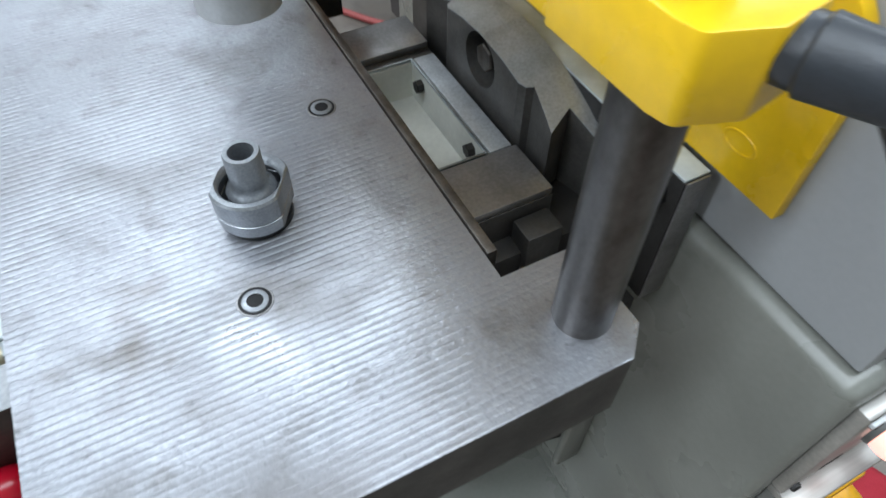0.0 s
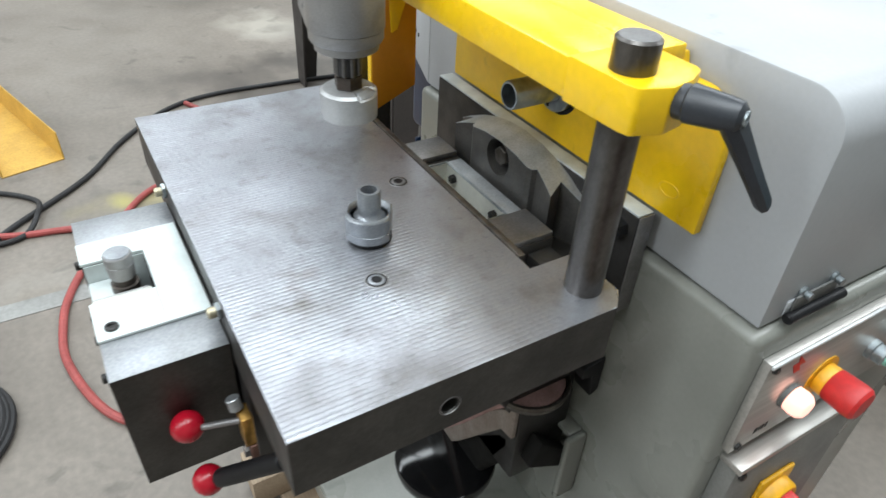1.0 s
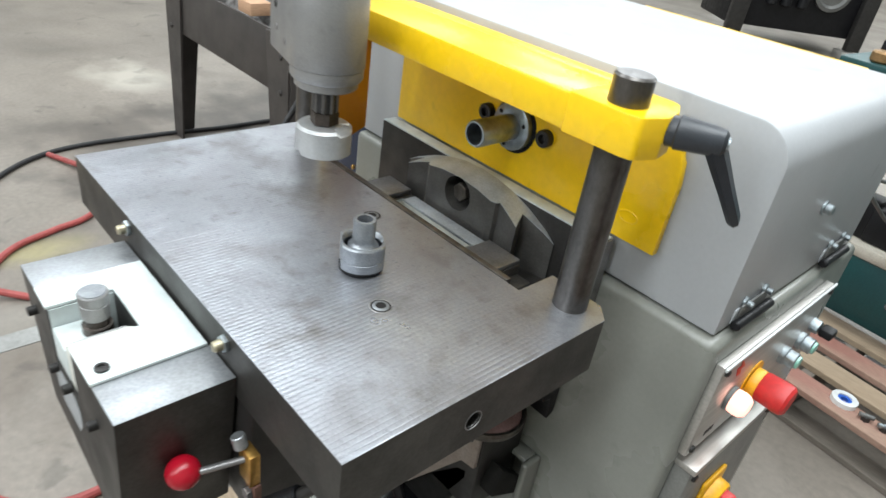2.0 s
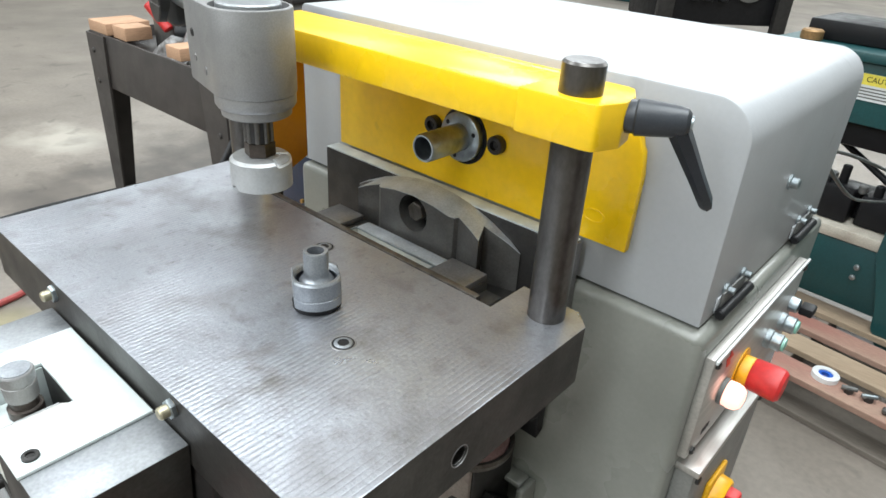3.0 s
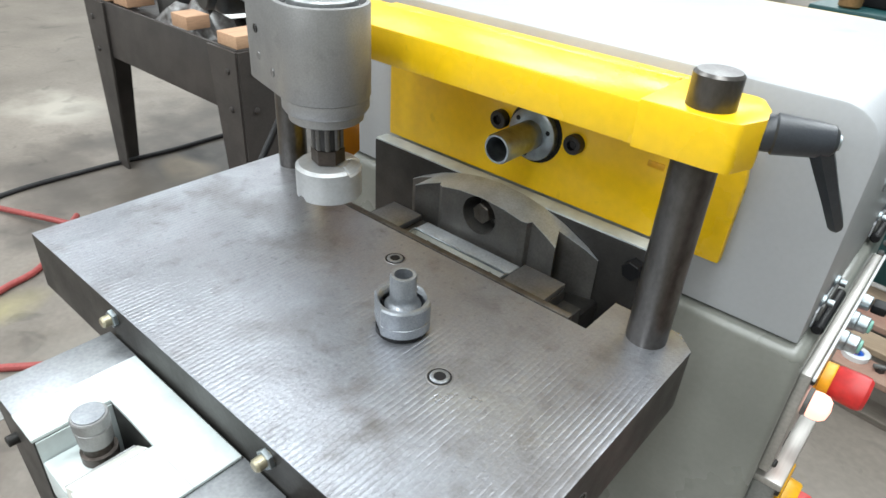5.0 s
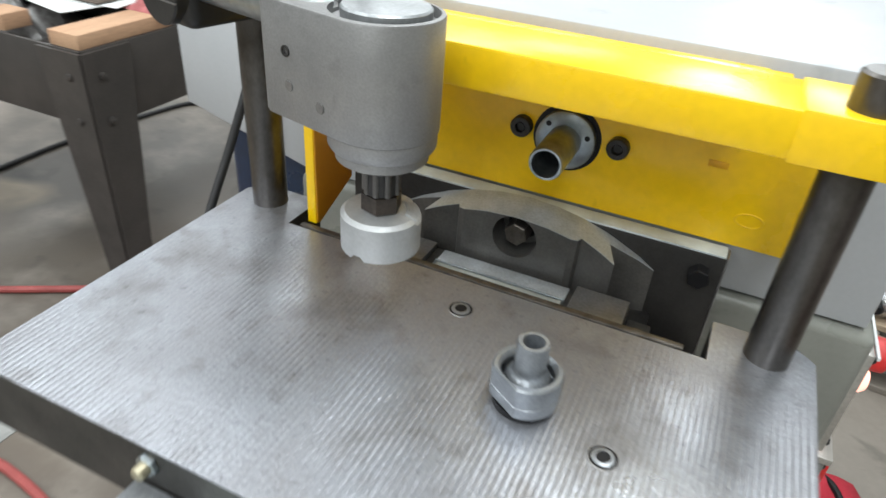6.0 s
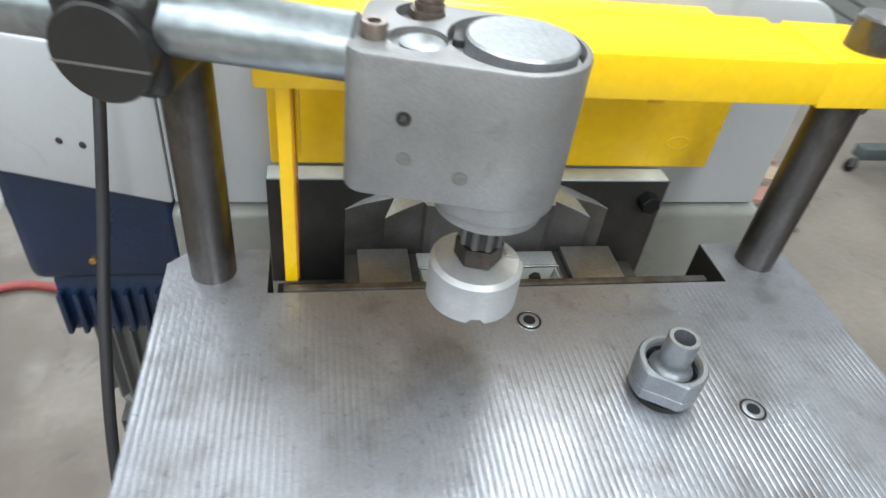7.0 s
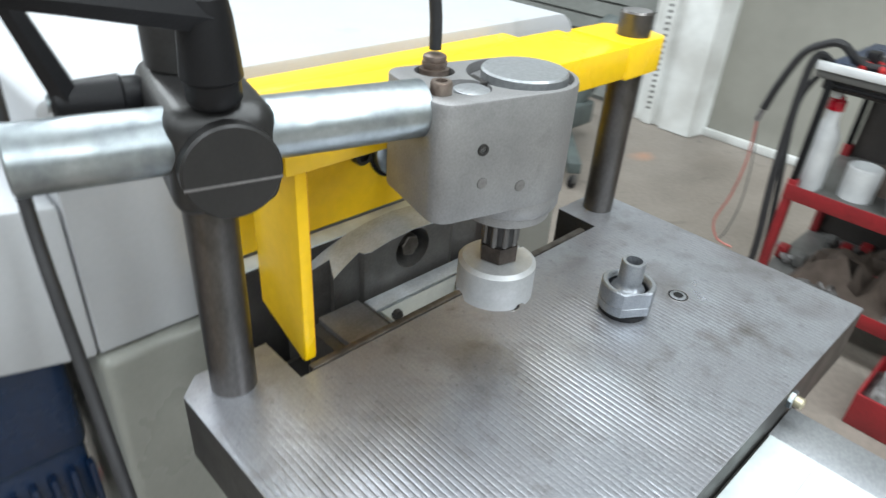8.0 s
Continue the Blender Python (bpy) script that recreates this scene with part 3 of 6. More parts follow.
# brackets on the cabinet front under the table
br = part("bracket", box((-0.119, 0.488, 0.395), (-0.106, 0.5305, 0.560), 0.005, 3), GREEN_GREY, machine, "grey angle bracket on the cabinet front")
part("bracket_top", box((-0.190, 0.500, 0.548), (-0.1192, 0.5305, 0.560), 0.004, 2), GREEN_GREY, br)
part("knee", prism([(0.30, 0.915), (0.535, 0.915), (0.535, 0.55), (0.44, 0.55), (0.30, 0.80)], "x", -0.30, -0.165, 0.006), DARKSTEEL, machine, "dark steel knee under the table")
part("knee_plate", box((-0.52, 0.20, 0.885), (-0.09, 0.330, 0.9205), 0.004), DARKSTEEL, machine)
part("foot_dome", turned((-0.305, 0.374, 0.300), (0, 0, 1), [(0, 0.045), (0.006, 0.070), (0.018, 0.088), (0.036, 0.099), (0.055, 0.102), (0.062, 0.100), (0.066, 0.090), (0.066, 0)], 40), GLOSSBLACK, machine, "glossy black rounded cover")
part("lift_block", box((-0.255, 0.409, 0.455), (-0.150, 0.520, 0.640), 0.006, 2), DARKSTEEL, machine, "dark block of the lifting pad")
part("block_foot", prism([(0.42, 0.52), (0.505, 0.47), (0.515, 0.50), (0.44, 0.575)], "x", -0.1495, -0.118, 0.005), VOID, machine, "plain black lug")
pad = part("pad_rim", turned((-0.197, 0.455, 0.6402), (0, 0, 1), [(0, 0.070), (0.010, 0.073), (0.016, 0.071), (0.016, 0.066), (0.009, 0.065), (0.009, 0)], 40), RAIL, machine, "worn steel rim of the lifting pad")
part("pad_insert", turned((-0.197, 0.455, 0.6495), (0, 0, 1), [(0, 0.064), (0.004, 0.063), (0.005, 0.060), (0.005, 0)], 36), PINKPAD, pad, "faded pink insert")
part("slanted_web", prism([(-0.153, 0.648), (-0.153, 0.572), (-0.183, 0.566), (-0.300, 0.395), (-0.440, 0.215), (-0.455, 0.235), (-0.310, 0.435), (-0.212, 0.585)], "y", 0.400, 0.4085, 0.0015), TANSTRIP, machine, "tan primed slanted web plate")
part("web_edge", tube([(-0.455, 0.402, 0.240), (-0.310, 0.402, 0.440), (-0.212, 0.402, 0.590), (-0.160, 0.402, 0.653)], 0.005, 8), PINKPAD, machine, "faded pink edge seal")
part("hook", prism([(0.485, 0.735), (0.528, 0.745), (0.528, 0.672), (0.512, 0.662), (0.508, 0.71), (0.485, 0.715)], "x", -0.150, -0.110, 0.003), BLACK, machine, "black hook on the cabinet front")
part("dome_arm", prism([(-0.36, 0.345), (-0.26, 0.315), (-0.165, 0.520), (-0.165, 0.555), (-0.20, 0.540)], "y", 0.409, 0.470, 0.010, 3), VOID, machine, "black arm above the round cover")

# gearbox and motor hanging under the belt housing
gear = thing("gear_motor", (-0.85, 0.75, 0.30), "dark blue gearbox with a grey finned electric motor below it", "motor")
part("gearbox_head", box((-0.965, 0.64, 0.74), (-0.74, 0.92, 0.948), 0.02, 3), BLUE, gear, "dark blue gearbox housing")
part("gearbox_flange", turned((-0.965, 0.76, 0.845), (-1, 0, 0), [(0, 0.075), (0.02, 0.07), (0.024, 0.05)], 24), BLUE, gear)
body = part("gearbox_body", box((-0.945, 0.655, 0.62), (-0.745, 0.90, 0.74), 0.012, 2), BLUE, gear, "dark blue ribbed casing")
for i in range(9):
    x = -0.94 + i * 0.0235
    part("rib", box((x, 0.640, 0.628), (x + 0.009, 0.656, 0.712), 0.003), BLUE, body)
part("plug", hexagon((-0.87, 0.64, 0.785), (0, -1, 0), 0.0055, 0.006), BRASS, gear, "brass plug")
shell = part("motor_shell", turned((-0.845, 0.775, 0.33), (0, 0, 1), [(0, 0.06), (0.012, 0.092), (0.05, 0.098), (0.055, 0.09), (0.27, 0.09), (0.29, 0.1)], 36), MOTORGREY, gear, "grey finned motor shell")
for k in range(22):
    a = 2 * math.pi * k / 22
    bm = box((0.088, -0.0025, 0.395), (0.106, 0.0025, 0.60), 0.001, 1, m=Matrix.Translation((-0.845, 0.775, 0)) @ Matrix.Rotation(a, 4, "Z"))
    part("fin", bm, MOTORGREY, shell)
cap = part("terminal_cap", turned((-0.78, 0.622, 0.462), (0, 0, 1), [(0, 0.050), (0.012, 0.056), (0.024, 0.056), (0.028, 0.052), (0.028, 0)], 32), DISC, gear, "pale grey-teal round cap")
part("nut", hexagon((-0.78, 0.622, 0.4905), (0, 0, 1), 0.016, 0.016), DIE, cap, "plated nut")
part("stem", turned((-0.78, 0.622, 0.507), (0, 0, 1), [(0, 0.011), (0.012, 0.011), (0.014, 0.014), (0.026, 0.013), (0.030, 0.007)], 20), DIE, cap, "plated stem")
part("support", box((-0.81, 0.60, 0.0), (-0.75, 0.65, 0.462), 0.004), MOTORGREY, gear)
part("foot", box((-0.93, 0.69, 0.0), (-0.76, 0.86, 0.33), 0.006), DARKSTEEL, gear)

# ---- the work table ----
TX0, TZ = -0.696, 1.0
table = thing("work_table", (-0.348, 0.2, 0.92), "thick ridged grey steel work table with chamfered corners and a notch", "machine table")
CH = 0.021
NX0, NX1, NY = -0.597, -0.100, 0.333
outline = [(TX0, 0.0), (0.0, 0.0), (0.0, 0.4 - CH), (-CH, 0.4), (NX1, 0.4), (NX1, NY), (NX0, NY), (NX0, 0.4), (TX0 + CH, 0.4), (TX0, 0.4 - CH)]
bm = carved(prism(outline, "z", 0.922, TZ - 0.0012), [rod((-0.045, 0.166, 0.956), (0.01, 0.166, 0.956), 0.0105, 0, 28)])
slab = part("slab", bm, TABLE_SIDE, table, "dark sawn steel edge")


GROOVE, SCALLOP = 0.00036, 0.00009


def ridged_top():
    """The machined face: shallow rounded ridges that run from front to back, worn away in places."""
    pitch, per = 0.0062, 10
    own = bmesh.new()
    n = int(-TX0 / pitch * per)
    ys = [0.0095 * k for k in range(35)] + [NY]

    def z(x, y):
        worn = noise.noise(Vector((x * 9, y * 9, 3.1))) + 0.35 * noise.noise(Vector((x * 31, y * 31, 0.4)))
        nick = noise.noise(Vector((x * 150, y * 55, 1.7)))
        deep = min(1.0, max(0.20, 0.75 + 0.85 * worn + 0.30 * nick))
        deep *= 1.0 - 0.6 * min(1.0, max(0.0, (y - 0.235) / 0.045))
        if x > -0.075 and y > 0.31 or x < -0.625 and y > 0.32:
            deep = 0.08
        ph = (x / pitch) % 1.0
        crown = math.sin(math.pi * ph) ** 2
        groove = max(0.0, 1.0 - min(ph, 1.0 - ph) / 0.16)
        return TZ - deep * (GROOVE * groove + SCALLOP * (1 - crown)) - 0.00005 - 0.00006 * max(0.0, nick)

    cols = []
    for i in range(n + 1):
        x = TX0 * (1 - i / n)
        cols.append([own.verts.new((x, y, z(x, y))) for y in ys])
    for a, b in zip(cols, cols[1:]):
        for k in range(len(ys) - 1):
            own.faces.new((a[k], b[k], b[k + 1], a[k + 1]))
    for x0, x1 in ((TX0, NX0), (NX1, 0.0)):
        m = int((x1 - x0) / pitch * per)
        strip = []
        for i in range(m + 1):
            x = x0 + (x1 - x0) * i / m
            top = 0.4 - max(0.0, CH - (x - TX0)) - max(0.0, CH - (0.0 - x))
            strip.append([own.verts.new((x, min(y, top), z(x, y))) for y in (NY, 0.35, 0.365, 0.379, top)])
        for a, b in zip(strip, strip[1:]):
            for k in range(4):
                if (a[k].co - a[k + 1].co).length > 1e-6 or (b[k].co - b[k + 1].co).length > 1e-6:
                    own.faces.new((a[k], b[k], b[k + 1], a[k + 1]))
    # a skirt down to the slab closes the rim
    rim = [e for e in own.edges if len(e.link_faces) == 1]
    grown = bmesh.ops.extrude_edge_only(own, edges=rim)["geom"]
    for v in grown:
        if isinstance(v, bmesh.types.BMVert):
            v.co.z = TZ - 0.0014
    return own


face = part("machined_face", ridged_top(), TABLE_TOP, table, "bright ridged machined face with dark stains and painted shadow", sharp=1.2)
for x, y in ((-0.163, 0.164), (-0.343, 0.284)):
    ring = part("counterbore", turned((x, y, TZ), (0, 0, 1), [(0, 0.0136), (0.0005, 0.0132), (0.0005, 0.0124), (0.0002, 0.0122), (0, 0.0136)], 36), DIE, table, "bright counterbore rim")
    # flat black ring and hexagon paint the shade of gap and socket
    part("gap", turned((x, y, TZ + 0.0001), (0, 0, 1), [(0, 0.0122), (0.0001, 0.0122)], 36), BLACK, table, "black ring painting the shaded gap round the screw")
    part("screw_head", turned((x, y, TZ + 0.0002), (0, 0, 1), [(0, 0.0100), (0.0006, 0.0098), (0.0009, 0.0090), (0.0009, 0.0062), (0, 0.0100)], 36), NUTSTEEL, table, "recessed socket screw")
    part("socket", turned((x, y, TZ + 0.0003), (0, 0, 1), [(0, 0.0063), (0.0001, 0.0063)], 6), BLACK, table, "black hexagon painting the shaded socket")
part("hole_rim", turned((0.0, 0.166, 0.956), (1, 0, 0), [(0.0004, 0.0125), (0.0008, 0.0115), (-0.002, 0.0103), (0.0004, 0.0125)], 28), DIE, table, "bright chamfer round the drilled hole")
PX, PY, PR = -0.046, 0.368, 0.0218
part("post", rod((PX, PY, TZ - 0.01), (PX, PY, 1.289), PR, 0.0025, 48), POST, table, "oily round steel post")
part("post", rod((-0.650, PY, TZ - 0.01), (-0.650, PY, 1.52), PR, 0.0025, 48), POST, table, "oily round steel post")
part("post_end", turned((PX, PY, 1.2890), (0, 0, 1), [(0, 0.0192), (0.0003, 0.0190), (0.0003, 0)], 40), DIE, table, "brushed end of the post")
part("rail", box((NX0 + 0.015, NY + 0.0015, 0.955), (-0.123, NY + 0.0105, 1.0015), 0.0012), RAIL, table, "dark worn steel rail in the notch")

# die block in the notch
die = thing("die_block", (-0.35, 0.40, 0.86), "steel die block with a pale pocket standing in the table notch", "die block")
BX0, BX1, BY0, BY1, BZ = -0.517, -0.188, 0.346, 0.446, 0.953
PX0, PX1, PYB = -0.433, -0.262, 0.421
part("back_wall", box((PX0, PYB, 0.86), (PX1, BY1, BZ), 0.0015), DIEBRIGHT, die, "bright back wall of the pocket")
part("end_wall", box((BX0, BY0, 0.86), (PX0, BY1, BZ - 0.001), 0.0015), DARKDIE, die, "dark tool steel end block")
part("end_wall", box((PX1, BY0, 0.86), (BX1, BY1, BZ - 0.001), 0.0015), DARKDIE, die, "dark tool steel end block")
part("pocket_floor", box((PX0, BY0, 0.86), (PX1, PYB, 0.905)), LINING, die, "pale painted pocket floor")
bm = box((PX0 + 0.0005, BY0 + 0.001, 0.9055), (PX0 + 0.004, PYB, BZ - 0.002))
box((PX1 - 0.004, BY0 + 0.001, 0.9055), (PX1 - 0.0005, PYB, BZ - 0.002), bm=bm)
box((PX0 + 0.004, PYB - 0.004, 0.9055), (PX1 - 0.004, PYB - 0.0005, BZ - 0.002), bm=bm)
part("pocket_lining", bm, LINING, die, "pale green-grey painted lining")
bm = box((PX0 - 0.001, PYB - 0.0045, BZ - 0.0018), (PX1 + 0.001, PYB - 0.0018, BZ + 0.0012), 0.0005, 1)
for x in (PX0, PX1 - 0.0025):
    box((x, BY0 + 0.002, BZ - 0.0018), (x + 0.0025, PYB - 0.0046, BZ + 0.0012), 0.0005, 1, bm=bm)
part("worn_rim", bm, CHROME, die, "bright worn rim of the pocket")
for a, b in ((-0.503, -0.444), (-0.254, BX1 - 0.001)):
    part("pad", box((a, BY0 + 0.006, BZ - 0.001), (b, BY1 - 0.001, BZ + 0.008), 0.0012), DIE, die, "ground steel pad")
for x in (-0.404, -0.289):
    part("bolt", hexagon((x, PYB - 0.004, 0.937), (0, -1, 0), 0.0075, 0.008), DARKSTEEL, die)
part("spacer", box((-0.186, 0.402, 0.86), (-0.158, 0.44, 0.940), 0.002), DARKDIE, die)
part("bed", box((-0.60, 0.345, 0.80), (-0.10, 0.50, 0.859), 0.002), DARKSTEEL, die)

# punch and its backing plate
plate = thing("backing_plate", (-0.35, 0.512, 0.84), "dark steel backing plate with bright top edge behind the punch", "plate")
part("plate", box((-0.606, 0.502, 0.86), (-0.100, 0.5255, 1.0185), 0.0015), DARKSTEEL, plate, "dark steel plate")
part("top_edge", box((-0.605, 0.5025, 1.0187), (-0.101, 0.529, 1.0215), 0.0008), WHITE_EDGE, plate, "whitish top edge")
part("end_edge", box((-0.0998, 0.503, 0.86), (-0.0975, 0.528, 1.02), 0.0008), DIE, plate)
part("hex_bolt", hexagon((-0.124, 0.502, 0.992), (0, -1, 0), 0.0135, 0.018), BLACK, plate)
part("spacer_block", box((-0.606, 0.5257, 0.86), (-0.10, 0.5365, 0.93)), DARKSTEEL, plate)


def punch_body(floor_z, lift):
    """Body and two forked wings, built in slices on either side of the middle."""
    mx, back = -0.345, 0.5015
    top = lambda d, y: 1.0300 - 1.8 * d * d - 0.16 * max(0.0, 0.49 - y)
    front = ((0.0, 0.454), (0.040, 0.454), (0.070, 0.454), (0.078, 0.458), (0.081, 0.465), (0.104, 0.461), (0.113, 0.4595))
    split = 0.484
    cells = []
    for (d0, y0), (d1, y1) in zip(front, front[1:]):
        cells.append([(d0, y0), (d1, y1), (d1, split), (d0, split)])
        cells.append([(d0, split), (d1, split), (d1, back), (d0, back)])
    cells.append([(0.113, 0.4595), (0.126, 0.457), (0.113, split)])
    cells.append([(0.113, split), (0.150, 0.494), (0.150, back), (0.113, back)])
    cells.append([(0.150, 0.494), (0.170, 0.499), (0.150, back)])
    own = bmesh.new()
    for side in (1, -1):
        for cell in cells:
            upper = [own.verts.new((mx + side * d, y, top(d, y) + lift)) for d, y in cell]
            lower = [own.verts.new((mx + side * d, y, floor_z if floor_z else top(d, y) + 0.0001)) for d, y in cell]
            own.faces.new(upper)
            own.faces.new(lower)
            for i in range(len(cell)):
                j = (i + 1) % len(cell)
                own.faces.new((lower[i], lower[j], upper[j], upper[i]))
    bmesh.ops.remove_doubles(own, verts=own.verts, dist=1e-6)
    # walls between neighbouring slices are inside the body
    own.verts.index_update()
    seen, twice = {}, []
    for f in own.faces:
        seen.setdefault(tuple(sorted(v.index for v in f.verts)), []).append(f)
    for group in seen.values():
        if len(group) > 1:
            twice += group
    bmesh.ops.delete(own, geom=twice, context="FACES")
    bmesh.ops.recalc_face_normals(own, faces=own.faces)
    return own


punch = thing("notching_punch", (-0.344, 0.48, 0.865), "worn steel notching punch with forked cutting wings", "punch")
bm = carved(punch_body(0.865, 0.0), [rod((-0.345, 0.44, 0.996), (-0.345, 0.4955, 0.996), 0.029, 0, 32)])
part("punch_body", bm, PUNCHSTEEL, punch, "worn tool steel punch", sharp=0.3)
part("ground_top", punch_body(None, 0.0012), DIEBRIGHT, punch, "bright ground top face", sharp=0.03)
part("washer", turned((-0.345, 0.4953, 0.997), (0, -1, 0), [(0, 0.021), (0.002, 0.021), (0.003, 0.0195)], 28), BLACK, punch, "black washer")
part("hex_bolt", hexagon((-0.345, 0.492, 0.997), (0, -1, 0), 0.0155, 0.034), RAIL, punch, "dark hexagon bolt")

# ---- yellow clamp beam with its guard plates ----
beam = thing("yellow_guard_beam", (-0.32, 0.42, 1.02), "yellow painted clamp beam with a front shield and guard plate", "guard")
part("beam", box((-0.596, 0.337, 1.214), (-0.075, 0.430, 1.256), 0.003, 2), YELLOW, beam, "yellow enamelled beam")
pts = [(-0.098, 0.336), (-0.022, 0.338)] + arc(-0.0145, 0.3475, 0.0075, -80, -5, 5) + [(0.002, 0.372), (-0.004, 0.402), (-0.018, 0.428), (-0.026, 0.432), (-0.098, 0.432)]
part("rear_flange", box((-0.590, 0.4305, 1.216), (-0.105, 0.448, 1.2545), 0.002), YELLOW, beam)
part("clamp_head", prism(pts, "z", 1.212, 1.2580, 0.002, 2), YELLOW, beam, "yellow clamping block round the post")
shield = [(-0.601, 1.0235), (-0.038, 1.0235), (-0.036, 1.13), (-0.040, 1.16)] + arc(-0.085, 1.158, 0.042, 10, 90, 6) + [(-0.118, 1.2), (-0.125, 1.223), (-0.601, 1.223)]
part("shield", prism(shield, "y", 0.5305, 0.5435, 0.002), YELLOW, beam, "yellow front shield plate")
part("web", box((-0.590, 0.4485, 1.214), (-0.12, 0.5303, 1.235), 0.003), YELLOW, beam)
part("guard_plate", prism([(0.350, 0.999), (0.357, 0.997), (0.432, 1.030), (0.432, 1.2138), (0.350, 1.2138)], "x", -0.580, -0.5678, 0.0012), YELLOW, beam, "yellow upright guard plate beside the notch")
# orange skin puts the shade on the guard's inner side into the colour
part("inner_face", prism([(0.3515, 1.001), (0.357, 0.9985), (0.431, 1.031), (0.431, 1.212), (0.3515, 1.212)], "x", -0.5677, -0.5663, 0.0004), SHADED_YELLOW, beam, "inner face of the yellow guard, coloured orange for its shade")
part("gusset", prism([(0.352, 1.2138), (0.425, 1.2138), (0.395, 1.13), (0.385, 1.125), (0.38, 1.2)], "x", -0.5662, -0.562, 0.001), YELLOW, beam)
part("slot_mark", box((-0.152, 0.5292, 1.116), (-0.130, 0.5304, 1.124), 0.0004), SWITCH, beam)
part("pressed_mark", turned((-0.090, 0.5305, 1.060), (0, -1, 0), [(0, 0.017), (0.0007, 0.0163), (0.0007, 0.0145), (0.0001, 0.0138), (0, 0.017)], 32, m=Matrix.Translation((0, 0, 1.060)) @ Matrix.Diagonal((1, 1, 0.55, 1)) @ Matrix.Translation((0, 0, -1.060))), YELLOW, beam, "oval mark pressed into the shield")
# thin black discs paint the dark of recess, pin holes and bore
part("flange_recess", turned((-0.318, 0.530, 1.109), (0, -1, 0), [(0, 0.043), (0.0006, 0.043)], 36), BLACK, beam)
fl = part("flange", turned((-0.318, 0.5292, 1.109), (0, -1, 0), [(0, 0.037), (0.010, 0.037), (0.012, 0.034), (0.012, 0.0205)], 40), CHROME, beam, "steel flange")
for a in (20, 140, 260):
    part("pin_hole", turned((-0.318 + 0.029 * math.cos(radians(a)), 0.5168, 1.109 + 0.029 * math.sin(radians(a))), (0, -1, 0), [(0, 0.0035), (0.0005, 0.0032), (0.0005, 0)], 12), BLACK, fl)
part("spindle_tube", turned((-0.318, 0.5168, 1.109), (0, -1, 0), [(0, 0.0205), (0.073, 0.0205), (0.076, 0.019), (0.076, 0.0165), (0.01, 0.0162), (0.01, 0.0)], 40), CHROME, beam, "bright hollow steel tube")
part("tube_bore", turned((-0.318, 0.5163, 1.109), (0, -1, 0), [(0.012, 0.0160), (0.012, 0.0)], 24), BLACK, beam)
for x in (-0.376, -0.254):
    socket_screw("button_screw", (x, 0.5303, 1.113), (0, -1, 0), 0.0135, 0.012, beam)


def lever(owner, base, out, arm_to, scale=1.0, name="clamp_lever", col=BLACK):
    """A ratchet lever: ribbed hub on a stud and a tapering six-sided arm."""
    base, out, arm_to = Vector(base), Vector(out).normalized(), Vector(arm_to)
    s = scale
    hub = part(name, turned(base, out, [(0, 0.015 * s), (0.004 * s, 0.0175 * s), (0.016 * s, 0.0175 * s), (0.018 * s, 0.0195 * s), (0.055 * s, 0.0165 * s), (0.066 * s, 0.0145 * s), (0.070 * s, 0.010 * s)], 14), col, owner, "black ratchet lever")
    top = base + out * 0.056 * s
    part("screw", turned(base + out * 0.0695 * s, out, [(0, 0.0075 * s), (0.003 * s, 0.0075 * s), (0.003 * s, 0.004 * s), (0.001 * s, 0.004 * s), (0.001 * s, 0)], 16), CHROME, hub, "bright centre screw")
    d = (arm_to - top)
    ln = d.length
    d.normalize()
    side = out.cross(d).normalized()
    up = d.cross(side)
    own = bmesh.new()
    rings = []
    for t, w, h in ((0.0, 0.016, 0.0125), (0.25, 0.0135, 0.0115), (0.6, 0.0115, 0.0095), (0.94, 0.0105, 0.0085), (1.0, 0.0075, 0.006)):
        c = top + d * (ln * t)
        ring = []
        for a in (0, 55, 125, 180, 235, 305):
            ring.append(own.verts.new(c + side * (w * s * math.cos(radians(a))) + up * (h * s * math.sin(radians(a)))))
        rings.append(ring)
    for a, b in zip(rings, rings[1:]):
        for k in range(6):
            own.faces.new((a[k], a[(k + 1) % 6], b[(k + 1) % 6], b[k]))
    own.faces.new(rings[0])
    own.faces.new(rings[-1])
    bevelled(own, own.verts, 0.0015, 2)
    part("arm", own, col, hub)
    return hub


lever(beam, (-0.010, 0.386, 1.241), (0.93, 0.36, 0.03), (0.071, 0.459, 1.149), 0.94, col=BLUEBLACK)

# ---- milling head on its rod ----
SX, SY = -0.420, 0.248
TURN_HEAD = Matrix.Translation((SX, SY, 0)) @ Matrix.Rotation(radians(-14.0), 4, "Z")
head = thing("milling_head", (SX, SY, 1.07), "cast aluminium milling head with a round cutter on a horizontal rod", "milling head")


def local(x, y, z):
    return TURN_HEAD @ Vector((x, y, z))


def head_out(r0, x0, w, inset=0.0):
    r, xl, rr = r0 - inset, x0 + inset, 0.016
    ww = w - inset
    return arc(0, 0, r, -90, 90, 18) + arc(xl + rr, ww - rr, rr, 90, 180, 5) + arc(xl + rr, -ww + rr, rr, 180, 270, 5)


